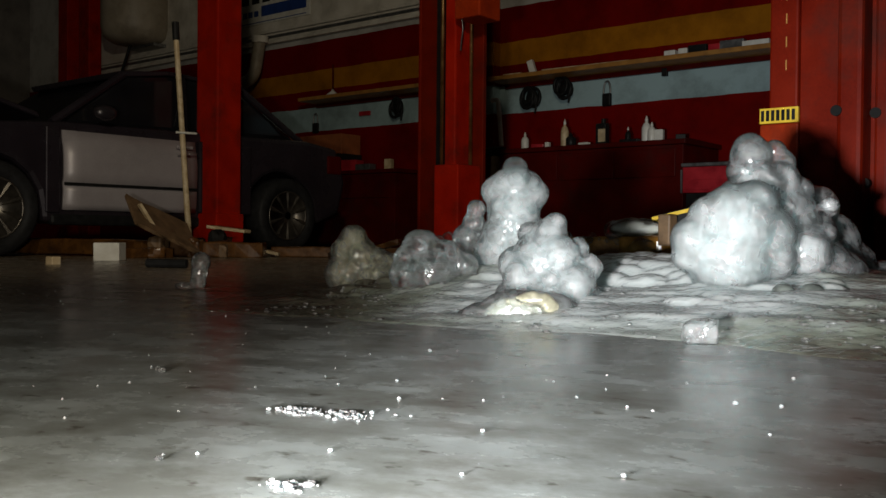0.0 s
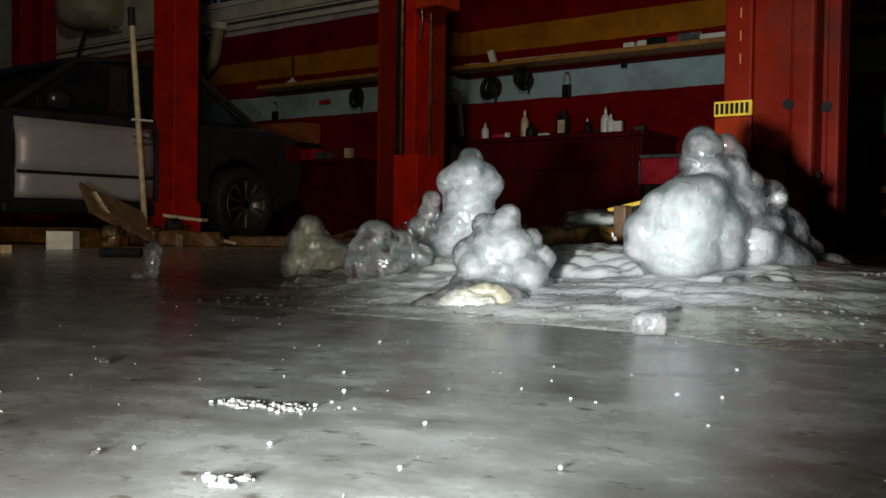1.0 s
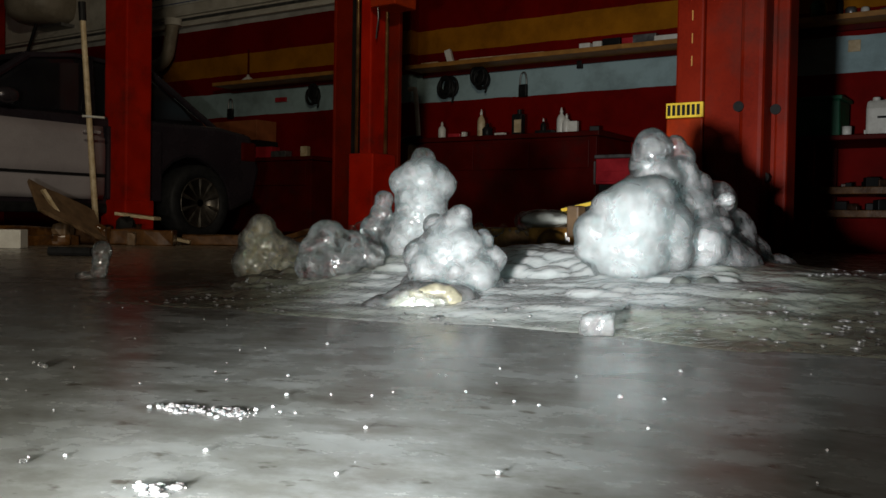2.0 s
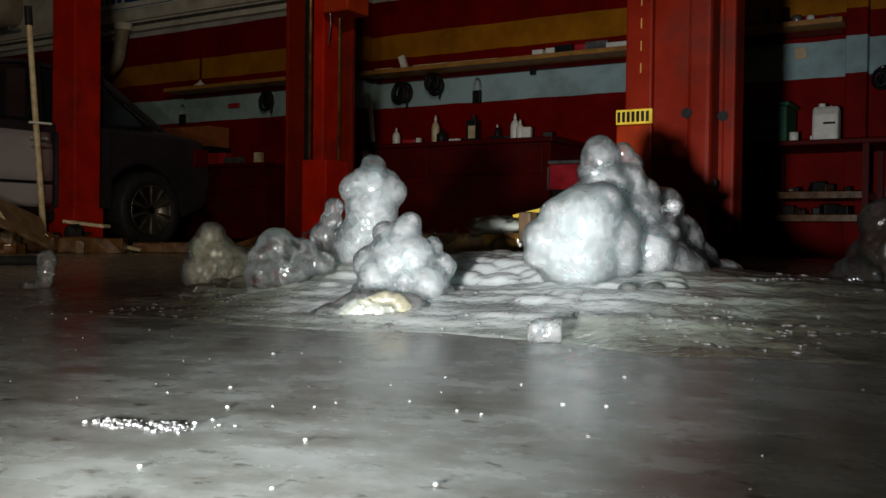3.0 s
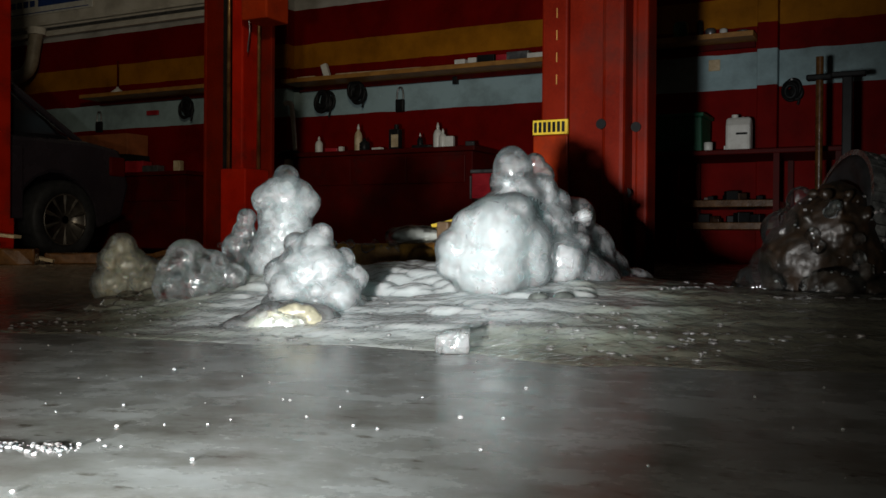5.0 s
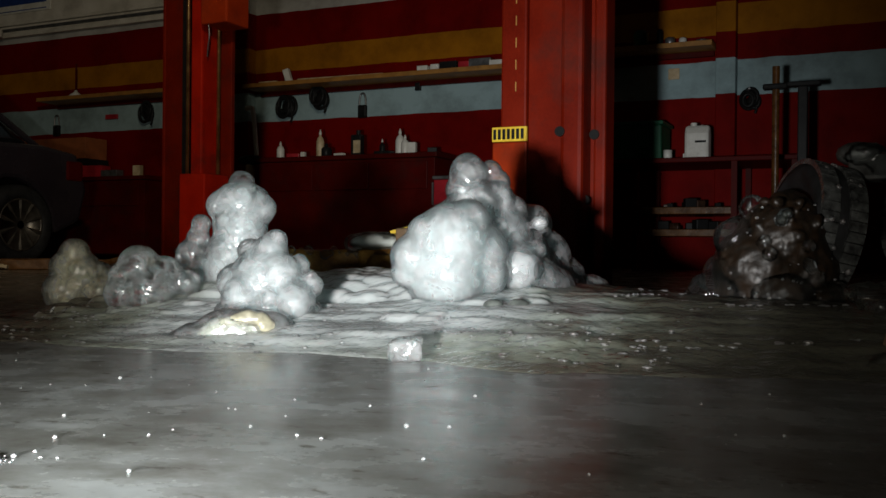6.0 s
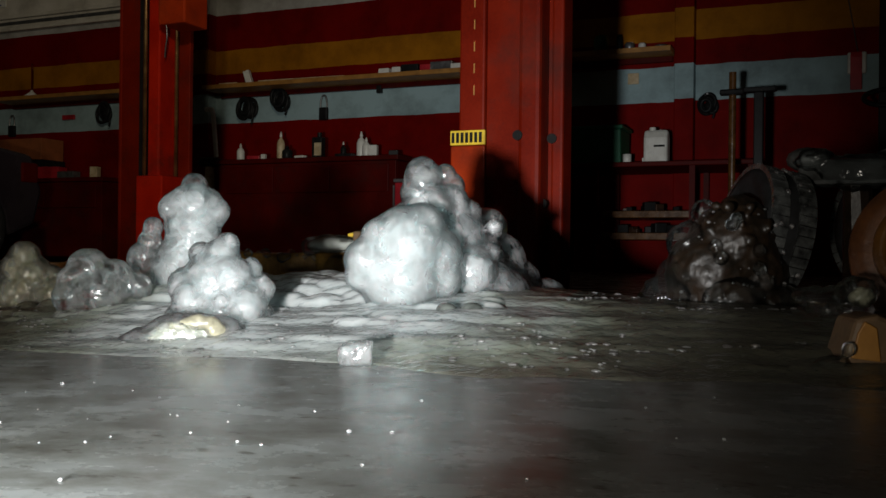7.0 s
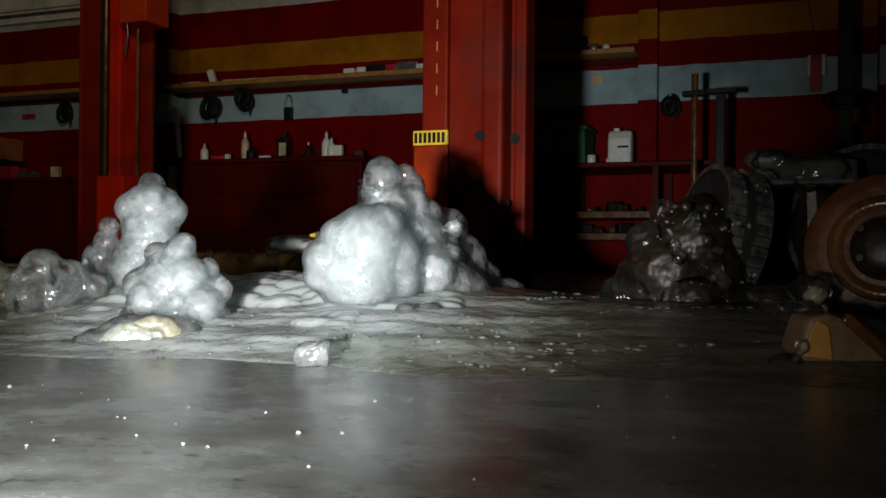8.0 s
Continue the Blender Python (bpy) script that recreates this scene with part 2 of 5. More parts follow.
def wall_mat():
    """Painted bands by height, with hand-cut wavering edges: red, pale blue, red, ochre, red, white."""
    m = mat("banded_wall_paint", (0.5, 0.5, 0.5), rough=0.6, bump=0.25, fine=40)
    N, L = m.node_tree.nodes, m.node_tree.links
    geo = N.new("ShaderNodeNewGeometry")
    sep = N.new("ShaderNodeSeparateXYZ")
    L.new(geo.outputs["Position"], sep.inputs[0])
    nz = N.new("ShaderNodeTexNoise")
    nz.inputs["Scale"].default_value, nz.inputs["Detail"].default_value = 3.0, 6
    L.new(geo.outputs["Position"], nz.inputs["Vector"])
    ad = N.new("ShaderNodeMath")
    ad.operation = "MULTIPLY_ADD"
    ad.inputs[1].default_value = 0.03
    L.new(nz.outputs[0], ad.inputs[0])
    L.new(sep.outputs["Z"], ad.inputs[2])
    mr = N.new("ShaderNodeMapRange")
    mr.inputs["From Min"].default_value, mr.inputs["From Max"].default_value = 0.015, 4.015
    L.new(ad.outputs[0], mr.inputs[0])
    ramp = N.new("ShaderNodeValToRGB")
    cr = ramp.color_ramp
    cr.interpolation = "CONSTANT"
    red, blue, ochre, white = (0.17, 0.002, 0.001, 1), (0.32, 0.44, 0.46, 1), (0.36, 0.135, 0.006, 1), (0.5, 0.49, 0.46, 1)
    cr.elements[0].color = red
    cr.elements[1].position, cr.elements[1].color = 1.365 / 4, blue
    for z, c in ((1.655, red), (1.847, ochre), (2.08, red), (2.43, white)):
        e = cr.elements.new(z / 4)
        e.color = c
    L.new(mr.outputs[0], ramp.inputs[0])
    # soot and scuffs over the paint
    n3 = N.new("ShaderNodeTexNoise")
    n3.inputs["Scale"].default_value, n3.inputs["Detail"].default_value, n3.inputs["Roughness"].default_value = 2.2, 10, 0.68
    L.new(geo.outputs["Position"], n3.inputs["Vector"])
    r3 = N.new("ShaderNodeValToRGB")
    r3.color_ramp.elements[0].position, r3.color_ramp.elements[1].position = 0.42, 0.75
    r3.color_ramp.elements[0].color, r3.color_ramp.elements[1].color = (1, 1, 1, 1), (0.45, 0.42, 0.4, 1)
    L.new(n3.outputs[0], r3.inputs[0])
    mix = N.new("ShaderNodeMixRGB")
    mix.blend_type = "MULTIPLY"
    mix.inputs[0].default_value = 1.0
    L.new(ramp.outputs[0], mix.inputs[1])
    L.new(r3.outputs[0], mix.inputs[2])
    L.new(mix.outputs[0], N["Principled BSDF"].inputs["Base Color"])
    N["Principled BSDF"].inputs["Specular IOR Level"].default_value = 0.06
    return m


WALL = wall_mat()


def floor_mat():
    """Frosted ice over grey concrete, browner further out, where the beam's fall-off is put into the colour."""
    m = bpy.data.materials.new("iced_floor")
    m.use_nodes = True
    N, L = m.node_tree.nodes, m.node_tree.links
    p = N["Principled BSDF"]
    geo = N.new("ShaderNodeNewGeometry")
    def noise_node(scale, detail, rough=0.5, stretch=None):
        n = N.new("ShaderNodeTexNoise")
        n.inputs["Scale"].default_value, n.inputs["Detail"].default_value, n.inputs["Roughness"].default_value = scale, detail, rough
        if stretch:
            mp = N.new("ShaderNodeMapping")
            mp.inputs["Scale"].default_value = stretch
            mp.inputs["Rotation"].default_value = (0, 0, radians(-25))
            L.new(geo.outputs["Position"], mp.inputs[0])
            L.new(mp.outputs[0], n.inputs["Vector"])
        else:
            L.new(geo.outputs["Position"], n.inputs["Vector"])
        return n
    big, mid, small = noise_node(1.7, 4, 0.55), noise_node(7, 9, 0.66, (1, 1.25, 1)), noise_node(70, 4)
    ramp = N.new("ShaderNodeValToRGB")
    ramp.color_ramp.elements[0].position, ramp.color_ramp.elements[1].position = 0.36, 0.66
    ramp.color_ramp.elements[0].color, ramp.color_ramp.elements[1].color = (0.22, 0.226, 0.208, 1), (0.43, 0.455, 0.45, 1)
    L.new(big.outputs[0], ramp.inputs[0])
    r2 = N.new("ShaderNodeValToRGB")
    r2.color_ramp.elements[0].position, r2.color_ramp.elements[1].position = 0.4, 0.62
    r2.color_ramp.elements[0].color, r2.color_ramp.elements[1].color = (0.7, 0.69, 0.65, 1), (1.2, 1.23, 1.24, 1)
    L.new(mid.outputs[0], r2.inputs[0])
    mix = N.new("ShaderNodeMixRGB")
    mix.blend_type = "MULTIPLY"
    mix.inputs[0].default_value = 1
    L.new(ramp.outputs[0], mix.inputs[1])
    L.new(r2.outputs[0], mix.inputs[2])
    fleck = noise_node(26, 3, 0.55, (1, 1.6, 1))
    r3 = N.new("ShaderNodeValToRGB")
    r3.color_ramp.elements[0].position, r3.color_ramp.elements[1].position = 0.62, 0.7
    r3.color_ramp.elements[0].color, r3.color_ramp.elements[1].color = (1, 1, 1, 1), (0.45, 0.42, 0.38, 1)
    L.new(fleck.outputs[0], r3.inputs[0])
    mix2 = N.new("ShaderNodeMixRGB")
    mix2.blend_type = "MULTIPLY"
    mix2.inputs[0].default_value = 1
    L.new(mix.outputs[0], mix2.inputs[1])
    L.new(r3.outputs[0], mix2.inputs[2])
    # painted fall-off: brown mixed in with distance from the lit middle
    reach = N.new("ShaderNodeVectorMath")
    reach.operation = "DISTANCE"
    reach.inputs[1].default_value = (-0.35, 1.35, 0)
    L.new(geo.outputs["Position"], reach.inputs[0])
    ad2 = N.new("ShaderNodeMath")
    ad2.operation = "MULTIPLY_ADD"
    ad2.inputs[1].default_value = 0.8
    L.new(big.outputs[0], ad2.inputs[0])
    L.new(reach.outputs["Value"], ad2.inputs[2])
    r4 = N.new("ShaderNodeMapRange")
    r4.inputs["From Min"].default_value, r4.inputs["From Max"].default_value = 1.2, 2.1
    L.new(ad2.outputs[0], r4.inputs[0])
    unlit_brown = N.new("ShaderNodeMixRGB")
    unlit_brown.inputs[2].default_value = (0.2, 0.165, 0.122, 1)
    L.new(r4.outputs[0], unlit_brown.inputs[0])
    L.new(mix2.outputs[0], unlit_brown.inputs[1])
    L.new(unlit_brown.outputs[0], p.inputs["Base Color"])
    p.inputs["IOR"].default_value = 1.31
    p.inputs["Subsurface Weight"].default_value = 1.0
    p.inputs["Subsurface Radius"].default_value = (1.0, 1.0, 0.95)
    p.inputs["Subsurface Scale"].default_value = 0.07
    mr = N.new("ShaderNodeMapRange")
    mr.inputs["From Min"].default_value, mr.inputs["From Max"].default_value = 0.3, 0.7
    mr.inputs["To Min"].default_value, mr.inputs["To Max"].default_value = 0.15, 0.36
    L.new(mid.outputs[0], mr.inputs[0])
    L.new(mr.outputs[0], p.inputs["Roughness"])
    wave = noise_node(11, 4, 0.5, (1, 1.4, 1))
    ad = N.new("ShaderNodeMath")
    ad.operation = "MULTIPLY_ADD"
    ad.inputs[1].default_value = 0.06
    L.new(small.outputs[0], ad.inputs[0])
    L.new(wave.outputs[0], ad.inputs[2])
    bp = N.new("ShaderNodeBump")
    bp.inputs["Strength"].default_value, bp.inputs["Distance"].default_value = 0.16, 0.006
    L.new(ad.outputs[0], bp.inputs["Height"])
    L.new(bp.outputs[0], p.inputs["Normal"])
    return m


FLOOR = floor_mat()


# ---- mesh helpers ----
def finish(bm, name, material, parent=None, label="", smooth=False, bevel=0.0, segments=2):
    me = bpy.data.meshes.new(name)
    if smooth:
        for f in bm.faces:
            f.smooth = True
    bm.to_mesh(me)
    bm.free()
    me.materials.append(material)
    ob = new(name, me)
    if bevel:
        b = ob.modifiers.new("bevel", "BEVEL")
        b.width, b.segments, b.limit_method, b.angle_limit = bevel, segments, "ANGLE", radians(40)
    if parent:
        ob.parent = parent
    if label:
        ob["label"] = label
    return ob


def part(name, bm, material, parent, label="", smooth=False, bevel=0.0):
    return finish(bm, name, material, parent, label, smooth, bevel)


def thing(name, label, category, loc=(0, 0, 0), rz=0.0, group="", kind=""):
    ob = new(name)
    ob.empty_display_size = 0.05
    ob.matrix_world = pose(*loc, 0, 0, rz)
    return tagged(ob, label, category, group, kind)


def box(x0, x1, y0, y1, z0, z1, bm=None, m=None):
    bm = bm or bmesh.new()
    c = Matrix.Translation(((x0 + x1) / 2, (y0 + y1) / 2, (z0 + z1) / 2)) @ Matrix.Diagonal((x1 - x0, y1 - y0, z1 - z0, 1))
    bmesh.ops.create_cube(bm, size=1, matrix=(m @ c) if m else c)
    return bm


def cyl(a, b, r0, r1=None, n=20, bm=None):
    """A round bar or cone from a to b."""
    bm = bm or bmesh.new()
    a, b = Vector(a), Vector(b)
    d = b - a
    m = Matrix.Translation((a + b) / 2) @ d.to_track_quat("Z", "Y").to_matrix().to_4x4()
    bmesh.ops.create_cone(bm, cap_ends=True, segments=n, radius1=r0, radius2=r0 if r1 is None else r1, depth=d.length, matrix=m)
    return bm


def ball(c, r, bm=None, sub=2):
    bm = bm or bmesh.new()
    r = r if isinstance(r, tuple) else (r, r, r)
    bmesh.ops.create_icosphere(bm, subdivisions=sub, radius=1, matrix=Matrix.Translation(c) @ Matrix.Diagonal((*r, 1)))
    return bm


def lathe(profile, n=24, bm=None, m=None):
    """Turns a profile of (radius, height) round the z axis."""
    bm = bm or bmesh.new()
    rings = []
    for r, z in profile:
        ring = []
        for k in range(n):
            v = Vector((r * math.cos(2 * math.pi * k / n), r * math.sin(2 * math.pi * k / n), z))
            ring.append(bm.verts.new(m @ v if m else v))
        rings.append(ring)
    for p, q in zip(rings, rings[1:]):
        for k in range(n):
            bm.faces.new((p[k], p[(k + 1) % n], q[(k + 1) % n], q[k]))
    bm.faces.new(rings[0][::-1])
    bm.faces.new(rings[-1])
    return bm


def prism(points, x0, x1):
    """A profile of (y, z) drawn out along x."""
    bm = bmesh.new()
    a = [bm.verts.new((x0, y, z)) for y, z in points]
    b = [bm.verts.new((x1, y, z)) for y, z in points]
    bm.faces.new(a)
    bm.faces.new(b[::-1])
    n = len(points)
    for k in range(n):
        bm.faces.new((a[k], b[k], b[(k + 1) % n], a[(k + 1) % n]))
    bmesh.ops.recalc_face_normals(bm, faces=bm.faces)
    return bm


def tube(points, r, name, material, parent=None, label=""):
    """A bent bar along the points."""
    cu = bpy.data.curves.new(name, "CURVE")
    cu.dimensions, cu.bevel_depth, cu.bevel_resolution, cu.use_fill_caps = "3D", r, 3, True
    sp = cu.splines.new("NURBS")
    sp.points.add(len(points) - 1)
    for q, c in zip(sp.points, points):
        q.co = (*c, 1)
    sp.use_endpoint_u, sp.order_u = True, 3
    cu.materials.append(material)
    tmp = bpy.data.objects.new(name, cu)
    me = bpy.data.meshes.new_from_object(tmp)
    bpy.data.objects.remove(tmp)
    me.name = name
    for f in me.polygons:
        f.use_smooth = True
    ob = new(name, me)
    if parent:
        ob.parent = parent
    if label:
        ob["label"] = label
    return ob


def structure(name, bm, material, label, category, bevel=0.0):
    return tagged(finish(bm, name, material, bevel=bevel), label, category, kind="structure")


# ---- structure ----
WY = 8.316
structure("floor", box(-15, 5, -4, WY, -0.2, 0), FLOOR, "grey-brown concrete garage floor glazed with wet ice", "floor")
structure("wall_north", box(-15, 5, WY, WY + 0.2, 0, 4.2), WALL, "garage wall painted in red, pale blue and ochre bands", "wall")
structure("wall_west", box(-15.2, -15, -4.2, WY + 0.2, 0, 4.2), GREYWALL, "sooty plaster side wall", "wall")
structure("wall_east", box(5, 5.2, -4.2, WY + 0.2, 0, 4.2), GREYWALL, "sooty plaster side wall", "wall")
structure("wall_south", box(-15, 5, -4.2, -4, 0, 4.2), GREYWALL, "sooty plaster wall behind the lamp", "wall")
structure("ceiling", box(-15.2, 5.2, -4.2, WY + 0.2, 4.2, 4.4), CEIL, "dark sooty garage ceiling", "ceiling")
for x0, x1, y0 in ((-0.956, -0.805, 8.2), (-5.6, -5.42, 8.2), (0.78, 1.1, 8.0)):
    structure("pilaster", box(x0, x1, y0, WY - 0.002, 0, 4.2), WALL, "wall pilaster painted in the wall's bands", "pilaster", 0.008)


# ---- lift columns ----
def lift_column(loc, label):
    return thing("lift_column", label, "lift column", loc, group="lift columns")


# column beside the car: a plain closed side towards the camera
c1 = lift_column((-5.52, 4.92, 0), "tall red painted steel lift column beside the car")
part("post", box(-0.13, 0.12, -0.1, 0.12, 0.02, 3.6), RED, c1, bevel=0.012)
part("foot_plate", box(-0.22, 0.22, -0.22, 0.24, 0.0, 0.025), RUST, c1, bevel=0.004)
part("foot_collar", box(-0.145, 0.135, -0.115, 0.135, 0.026, 0.3), RED, c1, bevel=0.008)
for dx, dy in ((-0.18, -0.18), (0.18, -0.18), (-0.18, 0.2), (0.18, 0.2)):
    part("bolt", cyl((dx, dy, 0.025), (dx, dy, 0.055), 0.016, n=6), STEEL, c1)

# middle column: open channel with two greasy rails and a raised carriage
c2 = lift_column((-3.27, 4.9, 0), "red steel lift column with greasy worn guide rails")
# web and flange in a darker red: the channel's inner shade as colour
part("web", box(-0.14, 0.15, 0.1, 0.13, 0.02, 3.6), RED_DIM, c2, bevel=0.004)
part("flange", box(-0.165, -0.145, -0.12, 0.13, 0.02, 3.6), RED_DIM, c2, bevel=0.004)
part("inner_mast", box(0.005, 0.085, -0.08, 0.08, 0.5, 3.6), RED, c2, bevel=0.01)
part("guide_rail", cyl((-0.01, -0.084, 0.55), (-0.01, -0.084, 3.6), 0.011, n=16), RAIL, c2, smooth=True)
part("guide_rail", cyl((0.096, 0.05, 0.55), (0.096, 0.05, 3.6), 0.011, n=16), RAIL, c2, smooth=True)
# black strip standing in for the shade inside the channel
part("slot_shade", box(-0.142, -0.03, 0.02, 0.05, 0.3, 3.6), DARK, c2)
part("foot_box", box(-0.03, 0.15, -0.13, 0.08, 0.02, 0.565), RED, c2, "brighter red foot box", bevel=0.008)
part("foot_plate", box(-0.24, 0.24, -0.24, 0.24, 0, 0.022), RUST, c2, bevel=0.004)
part("carriage", box(0.12, 0.3, -0.14, 0.06, 1.385, 1.95), ORANGE_RED, c2, "orange-red lift carriage", bevel=0.01)
tube([(0.16, -0.12, 1.385), (0.17, -0.12, 1.33), (0.14, -0.1, 1.27), (0.12, -0.08, 1.22)], 0.004, "cable_end", STEEL, c2)

# near column behind the ice
c3 = lift_column((-0.8, 3.9, 0), "wide red steel lift column with bolt holes and maker's plate")
part("side_plate", box(-0.18, -0.08, -0.07, 0.0, 0.02, 3.6), RED_DIM, c3, bevel=0.008)
part("recess", box(-0.082, 0.06, -0.045, 0.03, 0.02, 3.6), RED_DIM, c3, bevel=0.004)
part("ridge", box(0.052, 0.135, -0.085, 0.03, 0.02, 3.6), RED_DIM, c3, bevel=0.016)
part("flange", box(0.150, 0.195, 0.0, 0.12, 0.02, 3.6), RED_DIM, c3, bevel=0.01)
part("web", box(-0.17, 0.15, 0.031, 0.06, 0.02, 3.6), RED_DIM, c3)
# cover in a brighter orange than the column: lamplight put into its colour
part("lower_box", box(-0.206, -0.072, -0.084, -0.072, 0.02, 0.556), ORANGE_RED, c3, "red lower cover tinted orange as if lamplit", bevel=0.006)
part("foot_plate", box(-0.34, 0.28, -0.2, 0.2, 0, 0.02), RUST, c3, bevel=0.004)
for z in (0.74, 0.82, 0.9, 0.98, 1.06, 1.14):
    part("weld_dash", box(-0.122, -0.118, -0.074, -0.071, z, z + 0.035), SHELF, c3)
# holes drawn as black discs, the shade within them put into the colour
for x, y, z in ((0.054, -0.088, 0.586), (0.155, -0.003, 0.58), (0.13, -0.03, 0.345)):
    part("bolt_hole", cyl((x, y - 0.004, z), (x, y + 0.02, z), 0.018, n=16), DARK, c3)
plate = part("maker_plate", box(-0.206, -0.072, -0.086, -0.072, 0.558, 0.611), YELLOW, c3, "yellow plate with black marks", bevel=0.001)
for k in range(7):
    x = -0.2 + k * 0.0178
    part("mark", box(x, x + 0.011, -0.089, -0.0865, 0.566, 0.603), BLACK, plate)

# ---- the ice ----
YAW = 31.0  # the ice's own axes: u to the right, v away


def jitter_blobs(seed, centre, spread, count, r0, r1):
    rnd = random.Random(seed)
    out = []
    for _ in range(count):
        a, q = rnd.uniform(0, 6.283), rnd.uniform(0.2, 1) ** 0.5
        r = rnd.uniform(r0, r1)
        out.append((centre[0] + spread[0] * q * math.cos(a), centre[1] + spread[1] * q * math.sin(a), centre[2] + spread[2] * rnd.uniform(-1, 1), r))
    return out


def frozen(name, blobs, parent, core=0.74, clear=False, voxel=0.005, rough=0.0028, label="", smooth=5, milk=None):
    """Clear ice round a cloudy core."""
    shell = ice_mesh(name, blobs, SHELL_CLEAR if clear else SHELL, parent, voxel, rough, label=label, smooth=smooth)
    if not core:
        return shell
    inner = []
    for b in blobs:
        r = b[3:] if len(b) == 6 else (b[3],) * 3
        if min(r) > 0.014:
            inner.append((*b[:3], *(max(0.006, q * core - 0.003) for q in r)))
    ice_mesh("cloudy_core", inner, milk or ICE, shell, voxel, rough * 1.2, label="white cloudy ice core", smooth=4)
    return shell


def ice_mesh(name, blobs, material, parent, voxel=0.006, rough=0.004, seed=0.0, label="", smooth=6):
    """Frozen drips: overlapping drops fused into one skin."""
    bm = bmesh.new()
    for b in blobs:
        ball(b[:3], b[3] if len(b) == 4 else tuple(b[3:6]), bm, 3)
    ob = part(name, bm, material, parent, label, smooth=True)
    rm = ob.modifiers.new("fuse", "REMESH")
    rm.mode, rm.voxel_size, rm.use_smooth_shade = "VOXEL", voxel, True
    sm = ob.modifiers.new("melt", "SMOOTH")
    sm.factor, sm.iterations = 0.5, smooth
    tex = bpy.data.textures.new(name, "CLOUDS")
    tex.noise_scale, tex.noise_depth = 0.035, 2
    dp = ob.modifiers.new("lumps", "DISPLACE")
    dp.texture, dp.strength, dp.mid_level, dp.texture_coords = tex, rough * 2.4, 0.5, "GLOBAL"
    tex2 = bpy.data.textures.new(name + "_fine", "CLOUDS")
    tex2.noise_scale, tex2.noise_depth = 0.016, 1
    d2 = ob.modifiers.new("drips", "DISPLACE")
    d2.texture, d2.strength, d2.mid_level, d2.texture_coords = tex2, rough * 1.1, 0.5, "GLOBAL"
    return ob


g1 = thing("ice_stalagmite", "tall white lumpy ice stalagmite with a clear knob on top", "ice", (-0.5, 2.5, 0), YAW, "ice stalagmites")
body = [(0.0, 0.0, 0.265, 0.062), (-0.02, -0.01, 0.225, 0.07), (0.043, 0.05, 0.19, 0.1), (0.117, 0.08, 0.16, 0.07), (0.088, 0.05, 0.255, 0.042),
        (0.05, 0.02, 0.28, 0.045), (0.06, 0.08, 0.09, 0.19, 0.15, 0.07), (-0.05, 0.0, 0.14, 0.09), (0.14, 0.02, 0.1, 0.06), (0.09, -0.03, 0.13, 0.06)]
body += jitter_blobs(3, (0.075, 0.03, 0.16), (0.095, 0.06, 0.07), 26, 0.012, 0.026)
frozen("shaft", body, g1, 0.92, milk=ICE_WHITE)
frozen("knob", [(-0.014, 0, 0.325, 0.043, 0.043, 0.058), (-0.02, 0, 0.3, 0.044), (0.0, 0.01, 0.335, 0.036)], g1, 0.66, True, 0.004, 0.0015, label="clear rounded ice knob")
frozen("side_knob", [(0.055, 0.02, 0.318, 0.03), (0.04, 0.025, 0.345, 0.024)], g1, 0, True, 0.004, 0.0015, label="small clear ice knob")
frozen("back_flow", [(0.15, 0.2, 0.2, 0.06), (0.165, 0.19, 0.232, 0.05), (0.2, 0.22, 0.15, 0.07), (0.26, 0.25, 0.1, 0.055), (0.33, 0.27, 0.05, 0.06), (0.18, 0.2, 0.08, 0.1)]
         + jitter_blobs(5, (0.18, 0.17, 0.1), (0.07, 0.04, 0.07), 26, 0.012, 0.026), g1, 0.75)
front = [(-0.06, -0.13, 0.185, 0.085), (-0.141, -0.13, 0.155, 0.048), (-0.15, -0.13, 0.125, 0.036), (-0.005, -0.12, 0.165, 0.065), (-0.07, -0.12, 0.12, 0.09),
         (-0.11, -0.13, 0.2, 0.045), (-0.03, -0.14, 0.225, 0.05), (0.01, -0.12, 0.12, 0.05)]
frozen("front_lobe", front, g1, 0.9, True, 0.005, 0.0015, label="bright round ice lobe", milk=ICE_WHITE)

g2 = thing("ice_stalagmite", "lumpy translucent ice stalagmite with swollen head", "ice", (-1.052, 2.404, 0), YAW, "ice stalagmites")
frozen("shaft", [(0.0, 0, 0.275, 0.07, 0.06, 0.05), (-0.048, 0, 0.268, 0.036), (0.046, 0, 0.26, 0.036), (-0.003, 0, 0.225, 0.066), (-0.003, 0, 0.19, 0.066), (-0.015, 0, 0.15, 0.07),
                   (-0.02, 0, 0.11, 0.08), (0.03, -0.02, 0.17, 0.045), (-0.035, -0.02, 0.13, 0.05)] + jitter_blobs(8, (0, -0.02, 0.2), (0.048, 0.03, 0.09), 20, 0.012, 0.02), g2, 0.9)
frozen("knob", [(0.0, 0, 0.318, 0.032), (0.012, -0.03, 0.297, 0.028), (-0.01, 0, 0.3, 0.03)], g2, 0, True, 0.004, 0.0015, label="clear rounded ice knob")
frozen("side_drip", [(-0.094, 0, 0.222, 0.024), (-0.1, 0, 0.19, 0.028), (-0.115, 0, 0.15, 0.038), (-0.1, 0, 0.11, 0.05)], g2, 0, True, 0.004, 0.0015, label="clear ice drip")

